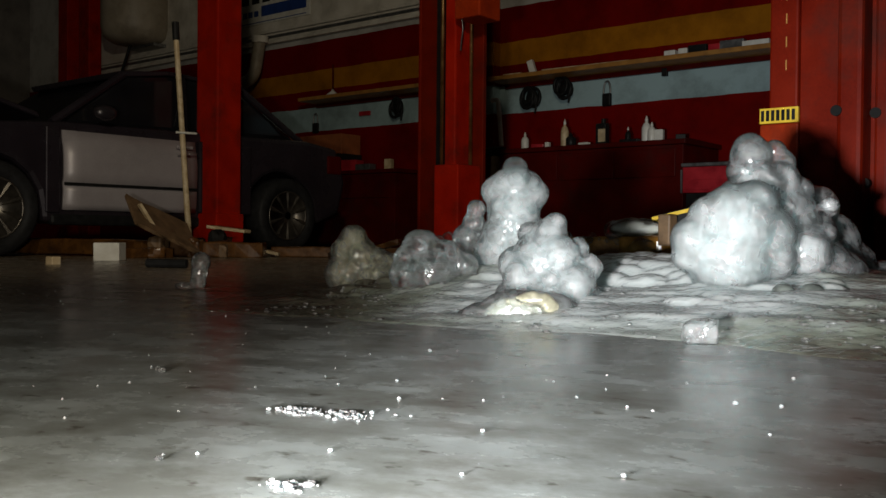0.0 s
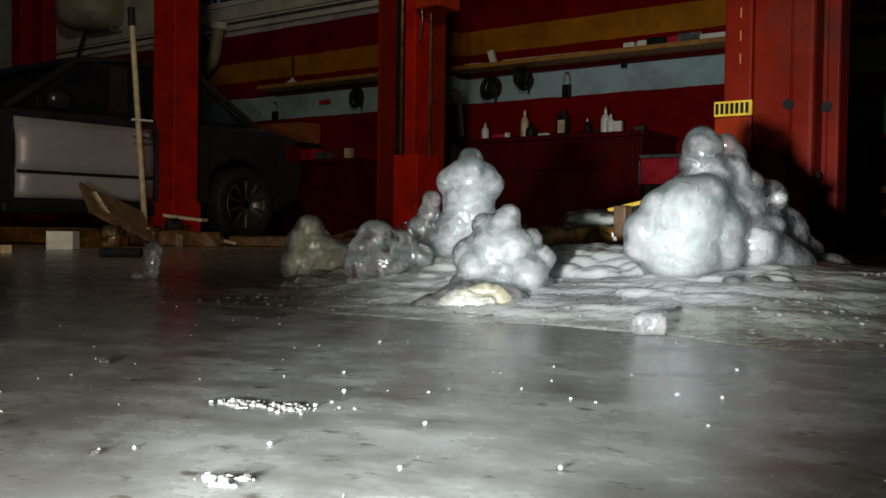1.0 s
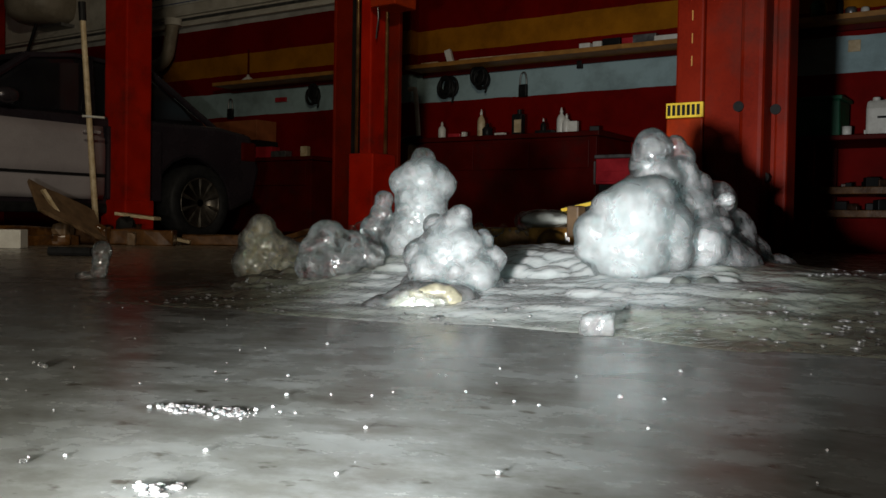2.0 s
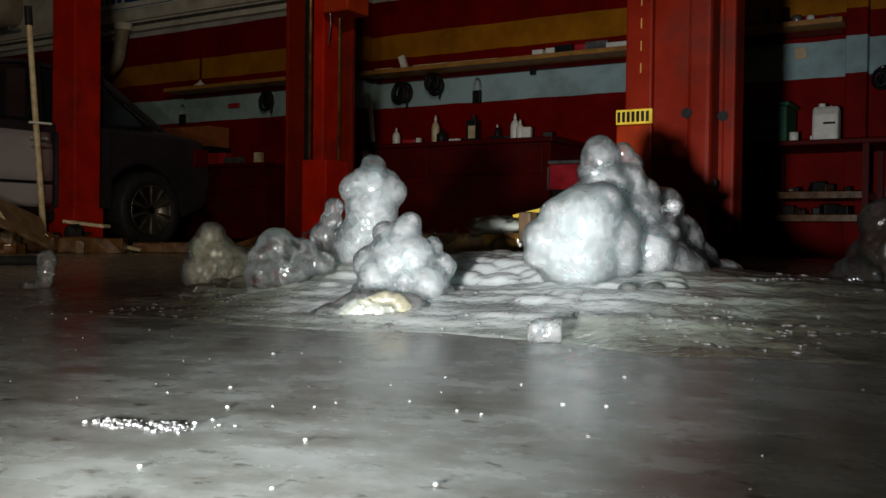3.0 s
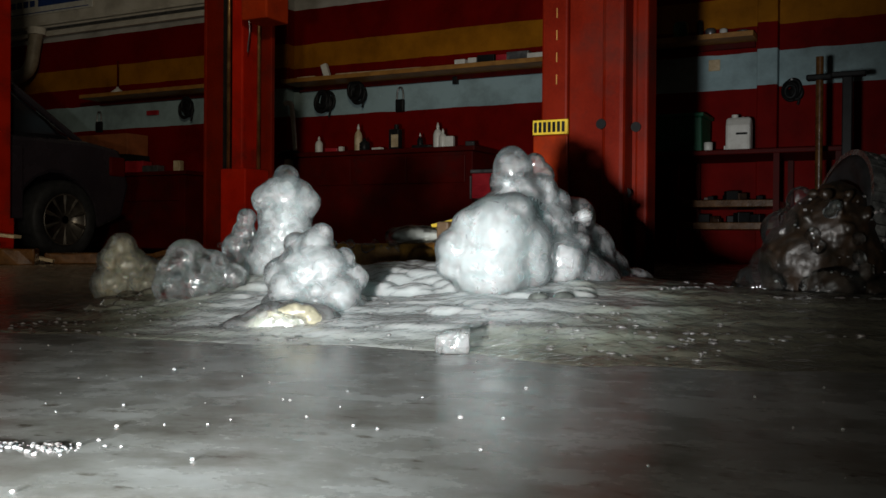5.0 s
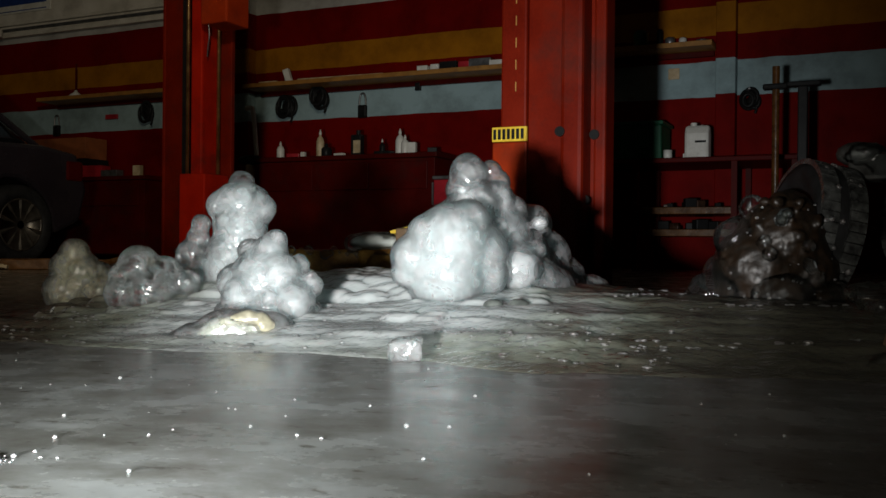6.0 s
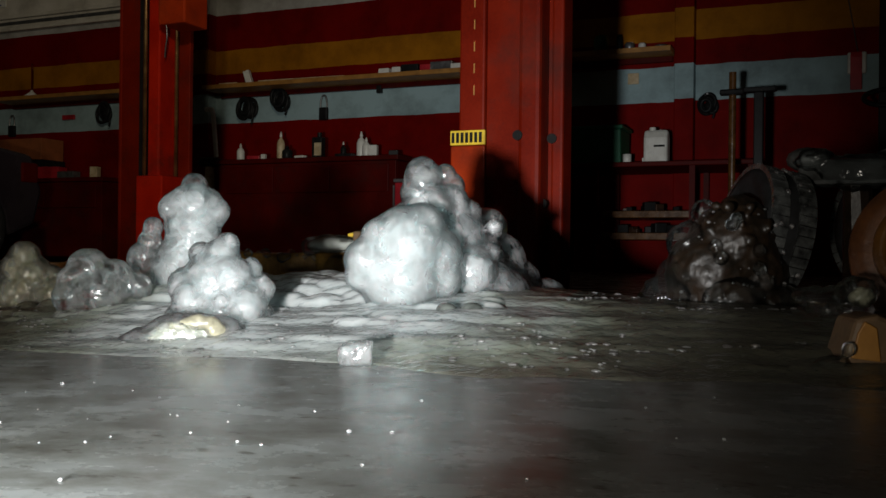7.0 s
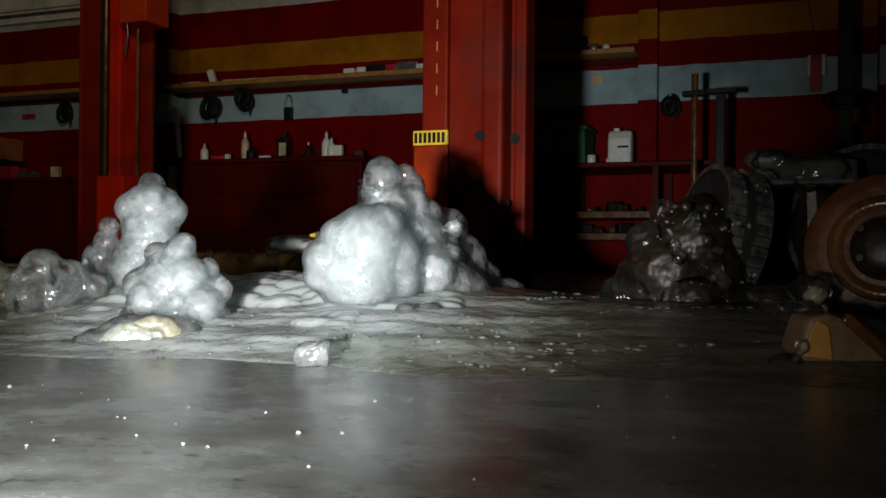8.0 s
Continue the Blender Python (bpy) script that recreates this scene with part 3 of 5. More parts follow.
g3 = thing("ice_stalagmite", "low knobbly white ice stalagmite", "ice", (-0.785, 2.145, 0), YAW, "ice stalagmites")
frozen("shaft", [(0.012, 0, 0.182, 0.026), (0.0, 0, 0.158, 0.04), (-0.04, 0.02, 0.165, 0.026), (-0.01, 0, 0.105, 0.07), (-0.062, 0, 0.1, 0.042), (0.068, 0, 0.092, 0.034),
                   (0.058, 0, 0.135, 0.024), (0.0, 0.0, 0.04, 0.11, 0.08, 0.05), (0.02, -0.03, 0.12, 0.045), (-0.05, -0.04, 0.075, 0.04), (0.05, -0.05, 0.065, 0.045)] + jitter_blobs(11, (0, -0.03, 0.085), (0.09, 0.05, 0.04), 26, 0.01, 0.02), g3, 0.85, False, 0.004)

g4 = thing("ice_lump", "clear rounded ice lump", "ice", (-1.142, 2.165, 0), YAW, "ice lumps")
frozen("lump", [(0.0, 0, 0.128, 0.046), (-0.03, 0, 0.105, 0.034), (0.055, 0.01, 0.115, 0.036), (0.02, 0, 0.08, 0.06), (-0.035, 0, 0.07, 0.04), (0.1, 0.02, 0.09, 0.03)], g4, 0, True, 0.005, 0.002)
g5 = thing("ice_lump", "yellowish cloudy ice lump on the floor", "ice", (-1.775, 2.585, 0), YAW, "ice lumps")
frozen("lump", [(0.0, 0, 0.145, 0.045), (-0.02, 0, 0.105, 0.05), (0.02, 0, 0.09, 0.06), (0.07, 0, 0.09, 0.035), (0.1, 0.01, 0.07, 0.04), (-0.02, 0, 0.04, 0.07), (0.07, 0, 0.03, 0.07)], g5, 0.8, True, 0.005, 0.004, milk=ICE_AMBER)
g6 = thing("ice_bulb", "small clear upright ice bulb on the floor", "ice", (-2.015, 2.205, 0), YAW, "ice lumps")
frozen("bulb", [(0.0, 0, 0.074, 0.028, 0.028, 0.032), (-0.004, 0, 0.045, 0.025), (-0.008, 0, 0.018, 0.024), (-0.05, 0, 0.005, 0.03, 0.02, 0.012)], g6, 0, True, 0.004, 0.001)
g7 = thing("ice_lump", "small amber-tinted ice lump", "ice", (-1.6, 2.95, 0), YAW, "ice lumps")
frozen("lump", [(0.0, 0, 0.15, 0.04), (0.02, 0, 0.1, 0.05), (0, 0, 0.05, 0.07)], g7, 0.8, True, 0.005, 0.003, milk=ICE_AMBER)


def ice_sheet():
    """The raised frozen sheet under the stalagmites: low lipped terraces in front, rounded scales behind."""
    n, m = 600, 330
    us, vs = np.linspace(-1.35, 1.75, n), np.linspace(-0.16, 1.5, m)
    ca, sa = math.cos(radians(8)), math.sin(radians(8))
    h, keep = np.zeros((m, n)), np.zeros((m, n))
    for i in range(m):
        for j in range(n):
            u, v = us[j], vs[i]
            w = noise.noise((u * 2.0, v * 2.2, 3.0)) * 0.15 + noise.noise((u * 6, v * 8, 7.0)) * 0.06
            side = min(1.0, max(0.0, (u + 1.3 + w) / 0.7)) * min(1.0, max(0.0, (1.7 - u) / 0.9))
            s = min(1.0, max(0.0, (v + 0.1 + w * (0.6 if u > 0.3 else 1)) / 0.6)) * min(1.0, max(0.0, (1.45 - v + w) / 0.7)) * side
            q = (s + 0.012 * noise.noise((u * 5, v * 14, 2.0))) * 6.0
            k = math.floor(q)
            lip = min(1.0, max(0.0, (q - k) / 0.6))
            st = (k + lip * (2 - lip)) / 6.0
            fine = 0.0035 * noise.noise((u * 14, v * 17, 1.0)) + 0.0018 * noise.noise((u * 36, v * 42, 5.0))
            keep[i, j] = s
            mound = 0.068 + 0.042 * math.exp(-((u + 0.2) / 0.5) ** 2 - ((v - 0.8) / 0.42) ** 2)
            h[i, j] = mound * (0.6 * s + 0.4 * st) * min(1.0, 0.3 + s * 2.0) + fine * min(1, s * 6) - 0.004 + 0.004 * min(1, s * 20)
    flat = h.copy()
    rnd = random.Random(21)
    # rounded scales where the water dripped and froze, largest between the stalagmites
    for k in range(600):
        if k < 380:
            u, v, r = rnd.uniform(-0.62, -0.1), rnd.uniform(0.42, 0.95), rnd.uniform(0.02, 0.04)
        else:
            u, v, r = rnd.uniform(-0.95, 0.15), rnd.uniform(0.2, 0.95), rnd.uniform(0.012, 0.03)
        ru, top = r * rnd.uniform(1.0, 1.7), r * rnd.uniform(0.4, 0.75) * (1.0 if v > 0.36 else 0.4)
        j0, j1 = np.searchsorted(us, (u - ru, u + ru))
        i0, i1 = np.searchsorted(vs, (v - r, v + r))
        if i1 - i0 < 2 or j1 - j0 < 2:
            continue
        ic, jc = (i0 + i1) // 2, (j0 + j1) // 2
        if keep[min(ic, m - 1), min(jc, n - 1)] < 0.06:
            continue
        d = ((us[None, j0:j1] - u) / ru) ** 2 + ((vs[i0:i1, None] - v) / r) ** 2
        cap = flat[ic, jc] - top * 0.25 + top * np.sqrt(np.clip(1 - d, 0, 1))
        h[i0:i1, j0:j1] = np.where(d < 1, np.maximum(h[i0:i1, j0:j1], cap), h[i0:i1, j0:j1])
    U, V = np.meshgrid(us, vs)
    X = -0.4 + U * ca - V * sa
    Y = 1.95 + U * sa + V * ca
    verts = np.stack([X, Y, h], -1).reshape(-1, 3).tolist()
    faces = [(i * n + j, i * n + j + 1, (i + 1) * n + j + 1, (i + 1) * n + j) for i in range(m - 1) for j in range(n - 1)
             if max(h[i, j], h[i + 1, j], h[i, j + 1], h[i + 1, j + 1]) > -0.0005]
    me = bpy.data.meshes.new("ice_sheet")
    me.from_pydata(verts, [], faces)
    me.materials.append(ICE_SHEET)
    for f in me.polygons:
        f.use_smooth = True
    unit = ball((0, 0, 0), 1.0, sub=2)
    base, tris = np.array([v.co[:] for v in unit.verts]), np.array([[v.index for v in f.verts] for f in unit.faces])
    unit.free()

    def strewn(name, count, spot_of, size, material, label):
        bv, bf = [], []
        for k in range(count):
            u, v = spot_of(k)
            r = rnd.uniform(*size)
            i, j = min(m - 1, max(0, int((v + 0.16) / 1.66 * (m - 1)))), int((u + 1.35) / 3.1 * (n - 1))
            bf.append(tris + len(bv) * len(base))
            bv.append(base * (r * rnd.uniform(1, 2.2), r, r * rnd.uniform(0.4, 0.8)) + (-0.4 + u * ca - v * sa, 1.95 + u * sa + v * ca, max(0.0, h[i, j])))
        mesh = bpy.data.meshes.new(name)
        mesh.from_pydata(np.concatenate(bv).tolist(), [], np.concatenate(bf).tolist())
        mesh.materials.append(material)
        for f in mesh.polygons:
            f.use_smooth = True
        tagged(new(name, mesh), label, "ice", kind="stuff")

    # beads added to stand for the wet sheet's glints
    strewn("glint_droplets", 300, lambda k: (rnd.uniform(-0.9, 0.45), rnd.uniform(-0.06, 0.3)), (0.0018, 0.0045), DROP, "small frozen droplets added as glints on the sheet")
    # rows of drops along the lips of the far terraces
    rows = ((0.36, 0.8, 0.07, 0.16), (0.44, 0.75, 0.44, 0.1), (0.3, 0.62, 0.72, 0.1), (0.28, 0.5, 0.5, 0.3))

    def on_row(k):
        a, b, v, rise = rows[k % 4]
        q = rnd.random()
        return a + (b - a) * q, v + rise * q + rnd.uniform(-0.012, 0.012)

    strewn("terrace_drops", 90, on_row, (0.002, 0.005), DROP, "frozen drops in rows on the dark terraces")
    ob = new("ice_sheet", me)
    so = ob.modifiers.new("depth", "SOLIDIFY")
    so.thickness, so.offset = 0.09, -1
    return tagged(ob, "terraced sheet of frozen water on the floor", "ice sheet", kind="structure")


ice_sheet()


def chip(loc, size, label, material, name="ice_chip", seed=0, rz=0.0, group="ice chips"):
    """A broken piece of ice with uneven facets."""
    rnd = random.Random(seed)
    bm = bmesh.new()
    if size[0] < 0.012:
        bmesh.ops.create_icosphere(bm, subdivisions=2, radius=0.55)
    else:
        bmesh.ops.create_cube(bm, size=1)
        bmesh.ops.subdivide_edges(bm, edges=bm.edges[:], cuts=2, use_grid_fill=True)
    for v in bm.verts:
        v.co = Vector((v.co.x * size[0], v.co.y * size[1], (v.co.z + 0.5) * size[2])) * (1 + rnd.uniform(-0.16, 0.16))
        v.co.z = max(v.co.z, 0)
    ob = finish(bm, name, material, smooth=False, bevel=min(size) * 0.12)
    ob.matrix_world = pose(*loc, 0, 0, rz)
    return tagged(ob, label, "ice", group)


chip((-0.344, 1.886, 0.0), (0.05, 0.035, 0.034), "broken clear block of ice on the iced floor", SHELL, "ice_block", 4, 31, "ice blocks")
for k, (x, y, s) in enumerate(((-0.431, 1.303, 0.006), (-0.352, 1.219, 0.0065), (-0.164, 1.33, 0.006), (-0.228, 1.345, 0.006), (-0.199, 1.152, 0.007), (-0.673, 1.169, 0.014),
                               (0.243, 1.544, 0.006), (-0.31, 0.921, 0.01), (-0.04, 1.098, 0.008), (-0.124, 1.03, 0.006), (-0.056, 1.433, 0.007), (-0.286, 1.268, 0.005), (-0.282, 1.499, 0.005), (-0.69, 1.175, 0.012), (-0.11, 1.62, 0.008), (-0.24, 1.02, 0.007))):
    chip((x, y, -s * 0.06), (s * 0.6, s * 0.5, s * 0.4), "small chip of ice on the floor", SHELL_CLEAR if s > 0.009 else CRUMB, seed=k, rz=k * 37)


def crumb_heap(loc, spread, count, r, seed, label):
    """Loose frozen crumbs in a few uneven clumps along a ragged line."""
    rnd = random.Random(seed)
    bm = bmesh.new()
    clumps = [(rnd.uniform(-1, 1), rnd.uniform(-0.5, 0.5), rnd.uniform(0.1, 0.35)) for _ in range(6)]
    for _ in range(count):
        cx, cy, w = rnd.choice(clumps)
        s = rnd.uniform(0.35, 1) ** 1.5 * r
        c = (spread[0] * (cx + rnd.gauss(0, w)), spread[1] * (cy + rnd.gauss(0, w * 1.6)), s * 0.1 + rnd.uniform(0, r) * rnd.random() * 0.5)
        vs = bmesh.ops.create_icosphere(bm, subdivisions=2, radius=s, matrix=Matrix.Translation(c) @ Matrix.Diagonal((rnd.uniform(0.8, 1.5), 1, rnd.uniform(0.6, 0.9), 1)))["verts"]
        for v in vs:
            v.co += Vector((rnd.uniform(-1, 1), rnd.uniform(-1, 1), rnd.uniform(-1, 1))) * s * 0.12
    ob = finish(bm, "snow_crumbs", CRUMB, smooth=True)
    ob.matrix_world = pose(*loc, 0, 0, YAW)
    return tagged(ob, label, "snow", kind="stuff")


crumb_heap((-0.348, 1.124, 0), (0.042, 0.02, 0), 170, 0.0027, 1, "heap of white frozen crumbs on the floor")
crumb_heap((-0.19, 0.933, 0), (0.015, 0.012, 0), 60, 0.0032, 2, "heap of white frozen crumbs on the floor")


def scattered():
    rnd = random.Random(9)
    bm = bmesh.new()
    for _ in range(200):
        x, y = rnd.uniform(-2.2, 0.5), rnd.uniform(0.85, 2.1)
        s = rnd.uniform(0.0006, 0.002) * (1.6 if rnd.random() < 0.08 else 1)
        bmesh.ops.create_icosphere(bm, subdivisions=1, radius=s, matrix=Matrix.Translation((x, y, s * 0.2)))
    return tagged(finish(bm, "ice_grit", CRUMB), "fine ice grit strewn over the floor", "ice grit", kind="stuff")


scattered()

# stone frozen into the sheet
st = thing("stone", "pale stone with cream paint frozen under clear ice", "stone", (-0.75, 2.0, 0.016), YAW)
ice_mesh("rock", [(0, 0, 0.0, 0.07, 0.045, 0.04), (0.035, 0.0, 0.005, 0.045, 0.04, 0.034), (-0.045, 0, -0.005, 0.045, 0.04, 0.03)], STONE, st, 0.006, 0.004)
ice_mesh("paint_patch", [(0.02, -0.026, 0.026, 0.04, 0.022, 0.015), (0.05, -0.022, 0.012, 0.022, 0.022, 0.016), (-0.01, -0.03, 0.02, 0.02, 0.016, 0.01)], PATCH, st, 0.004, 0.005, label="cream paint patch")
ice_mesh("ice_cover", [(0, 0, 0.0, 0.082, 0.055, 0.046), (0.05, 0.01, 0.0, 0.06, 0.05, 0.04), (-0.06, 0, -0.02, 0.07, 0.06, 0.04)], SHELL, st, 0.006, 0.003, label="clear ice cover")
for x, y, r in ((-0.363, 2.286, 0.018), (-0.317, 2.301, 0.02)):
    pb = ball((0, 0, 0), (r * 1.15, r, r * 0.8), sub=3)
    ob = finish(pb, "pebble", PEBBLE, smooth=True)
    ob.matrix_world = pose(x, y, 0.062, 0, 0, YAW)
    tagged(ob, "dark wet pebble frozen into the ice sheet", "pebble", "pebbles")


# ---- the car ----
def arch(cy, cz, r, n=9):
    return [(cy + r * math.cos(math.pi * k / n), cz + r * math.sin(math.pi * k / n)) for k in range(n + 1)]


def build_car():
    car = thing("car", "plum-grey saloon car with a silver door and open bonnet", "car", (-5.6, 0, 0))
    f, r, wr = 3.25, 5.6, 0.3
    low = [(2.45, 0.3), (f - 0.36, 0.22)] + arch(f, 0.3, 0.35)[::-1] + [(f + 0.36, 0.22), (r - 0.36, 0.22)] + arch(r, 0.3, 0.35)[::-1]
    low += [(r + 0.4, 0.24), (6.25, 0.34), (6.32, 0.6), (6.22, 0.88), (5.9, 0.92), (3.75, 0.88), (3.0, 0.82), (2.5, 0.68), (2.4, 0.5)]
    part("body", prism(low, -1.7, 0), CAR, car, bevel=0.035)
    # glasshouse with pillars and roof
    part("glasshouse", prism([(3.72, 0.87), (4.35, 1.27), (4.7, 1.32), (5.3, 1.3), (5.95, 0.93)], -1.5, -0.2), GLASS, car, "dark car windows", bevel=0.04)
    part("roof", prism([(4.3, 1.262), (4.7, 1.322), (5.35, 1.302), (5.4, 1.33), (4.7, 1.355), (4.28, 1.3)], -1.48, -0.22), CAR, car, bevel=0.01)
    for y0, z0, y1, z1 in ((3.74, 0.88, 4.33, 1.285), (5.93, 0.92, 5.35, 1.31), (4.78, 0.9, 4.82, 1.32)):
        part("pillar", cyl((-0.14, y0, z0), (-0.23, y1, z1), 0.028, n=8), CAR, car)
    part("bonnet", prism([(3.68, 0.9), (2.75, 1.16), (2.73, 1.2), (3.66, 0.94)], -1.55, -0.15), CAR, car, "raised bonnet", bevel=0.02)
    # front door, crowned, with a crease and a moulding
    bm = bmesh.new()
    rows = []
    zs = (0.3, 0.34, 0.42, 0.455, 0.462, 0.478, 0.485, 0.55, 0.65, 0.735, 0.745, 0.82)
    xs = (0.02, 0.032, 0.038, 0.038, 0.03, 0.03, 0.04, 0.044, 0.044, 0.034, 0.026, 0.012)
    for z, x in zip(zs, xs):
        rows.append([bm.verts.new((x, 3.735 + 1.03 * k / 8, z)) for k in range(9)])
    for p, q in zip(rows, rows[1:]):
        for k in range(8):
            bm.faces.new((p[k], p[k + 1], q[k + 1], q[k]))
    door = part("door", bm, SILVER, car, "silver-grey front door", smooth=True)
    so = door.modifiers.new("thick", "SOLIDIFY")
    so.thickness, so.offset = 0.03, -1
    part("moulding", box(0.03, 0.046, 3.74, 4.76, 0.46, 0.48), BLACK, door)
    part("handle", box(0.036, 0.06, 4.58, 4.72, 0.76, 0.785), SILVER, door, bevel=0.008)
    part("rear_door", box(0.0, 0.03, 4.79, 5.28, 0.3, 0.83), CAR, car, bevel=0.02)
    part("wing", box(0.0, 0.02, 3.62, 3.72, 0.28, 0.84), CAR, car, bevel=0.012)
    part("sill", box(-0.06, 0.01, 3.66, 5.2, 0.2, 0.275), BLACK, car, bevel=0.02)
    part("mirror", ball((0.08, 4.0, 0.95), (0.05, 0.09, 0.055)), CAR, car, smooth=True)
    part("tail_light", box(-0.12, 0.012, 6.1, 6.27, 0.66, 0.82), RED_DARK, car, bevel=0.02)
    for y in (f, r):
        w = new("wheel")
        w.parent = car
        w.matrix_local = pose(0.0, y, wr, 0, 90, 0)
        tyre = lathe([(0.19, -0.09), (0.27, -0.1), (0.297, -0.075), (0.3, 0), (0.297, 0.075), (0.27, 0.1), (0.2, 0.09), (0.19, 0.05)], 40)
        part("tyre", tyre, RUBBER, w, smooth=True)
        rim = lathe([(0.2, 0.085), (0.192, 0.095), (0.18, 0.08), (0.172, 0.03)], 40)
        part("rim", rim, ALLOY, w, smooth=True)
        part("hub", cyl((0, 0, 0.03), (0, 0, 0.085), 0.05, 0.03), ALLOY, w)
        for k in range(10):
            a = 2 * math.pi * k / 10
            part("spoke", cyl((0.03 * math.cos(a), 0.03 * math.sin(a), 0.07), (0.185 * math.cos(a), 0.185 * math.sin(a), 0.078), 0.014, 0.019, 6), ALLOY, w)
    return car


build_car()


# ---- benches, shelves and what stands on them ----
def bench(name, x0, x1, y0, y1, z, label, drawers=0):
    t = thing(name, label, "workbench", ((x0 + x1) / 2, (y0 + y1) / 2, 0), group="workbenches")
    w, d = (x1 - x0) / 2, (y1 - y0) / 2
    part("top", box(-w - 0.03, w + 0.03, -d - 0.03, d, z - 0.04, z), RED_DARK, t, bevel=0.006)
    part("front", box(-w, w, -d, -d + 0.03, 0.06, z - 0.042), RED_DARK, t, bevel=0.004)
    part("side", box(-w, -w + 0.03, -d + 0.032, d, 0, z - 0.042), RED_DARK, t)
    part("side", box(w - 0.03, w, -d + 0.032, d, 0, z - 0.042), RED_DARK, t)
    for k in range(drawers):
        a = -w + 0.04 + k * (2 * w - 0.08) / drawers
        part("drawer", box(a, a + (2 * w - 0.08) / drawers - 0.02, -d - 0.018, -d - 0.002, z - 0.3, z - 0.07), RED_DARK, t, bevel=0.005)
    return t


bench("workbench", -4.86, -3.1, 7.62, 8.3, 0.945, "dark red cabinet workbench crowded with bottles", 3)
bench("workbench", -9.2, -6.42, 7.85, 8.3, 0.845, "dark red workbench with boxes against the wall", 4)
# open bench with lower shelves
br = thing("workbench", "dark open steel workbench with shelves of parts", "workbench", (-1.0, 7.85, 0), group="workbenches")
part("top", box(-0.8, 0.75, -0.36, 0.4, 0.79, 0.825), RED_DARK, br, bevel=0.006)
for z in (0.26, 0.42):
    part("shelf", box(-0.35, 0.28, -0.33, 0.38, z, z + 0.05), TIMBER, br, "ochre lower shelf", bevel=0.004)
for x in (-0.78, -0.4, 0.3, 0.7):
    for y in (-0.34, 0.36):
        part("leg", box(x - 0.02, x + 0.02, y - 0.02, y + 0.02, 0, 0.79), RED_DARK, br)


def wall_shelf(x0, x1, y0, z, label):
    t = thing("wall_shelf", label, "shelf", ((x0 + x1) / 2, WY, z), group="wall shelves")
    w = (x1 - x0) / 2
    part("board", box(-w, w, y0 - WY, -0.002, -0.04, 0), SHELF, t, bevel=0.004)
    part("batten", box(-w + 0.02, w - 0.02, -0.045, -0.003, -0.085, -0.042), RED_DARK, t, bevel=0.003)
    return t


wall_shelf(-5.35, -2.45, 8.0, 1.705, "long ochre wooden wall shelf holding small parts")
wall_shelf(-8.1, -6.25, 8.0, 1.73, "ochre wooden wall shelf under the painted bands")
wall_shelf(-1.95, -0.96, 8.05, 1.775, "short ochre wooden wall shelf with jars")


def bottle(x, y, z, h, r, body, cap, label):
    t = thing("bottle", label, "bottle", (x, y, z), group="bottles")
    part("flask", lathe([(r * 0.92, 0), (r, h * 0.04), (r, h * 0.55), (r * 0.75, h * 0.68), (r * 0.32, h * 0.76), (r * 0.3, h * 0.8)], 16), body, t, smooth=True)
    part("cap", lathe([(r * 0.34, h * 0.8), (r * 0.34, h * 0.86), (r * 0.12, h)], 12), cap, t, smooth=True)
    return t


def small_box(x, y, z, sx, sy, sz, rz, material, label, name="carton", tip=0.0):
    bm = box(-sx / 2, sx / 2, -sy / 2, sy / 2, 0, sz)
    ob = finish(bm, name, material, bevel=0.004)
    ob.matrix_world = pose(x, y, z, 0, tip, rz)
    return tagged(ob, label, "box")


BT = 0.945
bottle(-4.72, 7.75, BT, 0.16, 0.035, WHITE, WHITE, "white squeeze bottle on the bench")
bottle(-4.25, 7.68, BT, 0.24, 0.035, CREAM, WHITE, "cream squeeze bottle with pointed cap")
bottle(-4.2, 7.7, BT, 0.12, 0.05, BLACK, BLACK, "squat black bottle on the bench")
bottle(-3.52, 7.8, BT, 0.23, 0.04, WHITE, WHITE, "white bottle with pointed cap")
bottle(-3.45, 7.76, BT, 0.17, 0.035, WHITE, WHITE, "white bottle with pointed cap")
bottle(-3.66, 7.74, BT, 0.14, 0.025, BLACK, WHITE, "small dark bottle with white cap")
can = thing("oil_can", "black oil can with cream label", "can", (-3.93, 7.78, BT), group="cans")
part("tin", box(-0.05, 0.05, -0.035, 0.035, 0, 0.19), BLACK, can, bevel=0.008)
part("spout", cyl((0.01, 0, 0.19), (0.01, 0, 0.23), 0.02), BLACK, can)
part("paper_label", box(-0.02, 0.049, -0.039, -0.0355, 0.03, 0.14), CREAM, can)
small_box(-4.55, 7.72, BT, 0.12, 0.08, 0.04, 12, REDP, "red plastic packet on the bench")
small_box(-4.44, 7.7, BT, 0.04, 0.04, 0.05, 5, WHITE, "small white pot on the bench", "pot")
small_box(-4.05, 7.68, BT, 0.1, 0.05, 0.025, -10, WHITE, "flat white packet on the bench")
small_box(-3.37, 7.74, BT, 0.07, 0.05, 0.1, 8, WHITE, "white carton on the bench")
small_box(-3.62, 7.7, BT, 0.16, 0.08, 0.03, 3, BLACK, "black tool case on the bench", "tool_case")
small_box(-3.14, 7.66, BT, 0.08, 0.06, 0.04, 20, BLACK, "black box on the bench's corner", "tool_case")
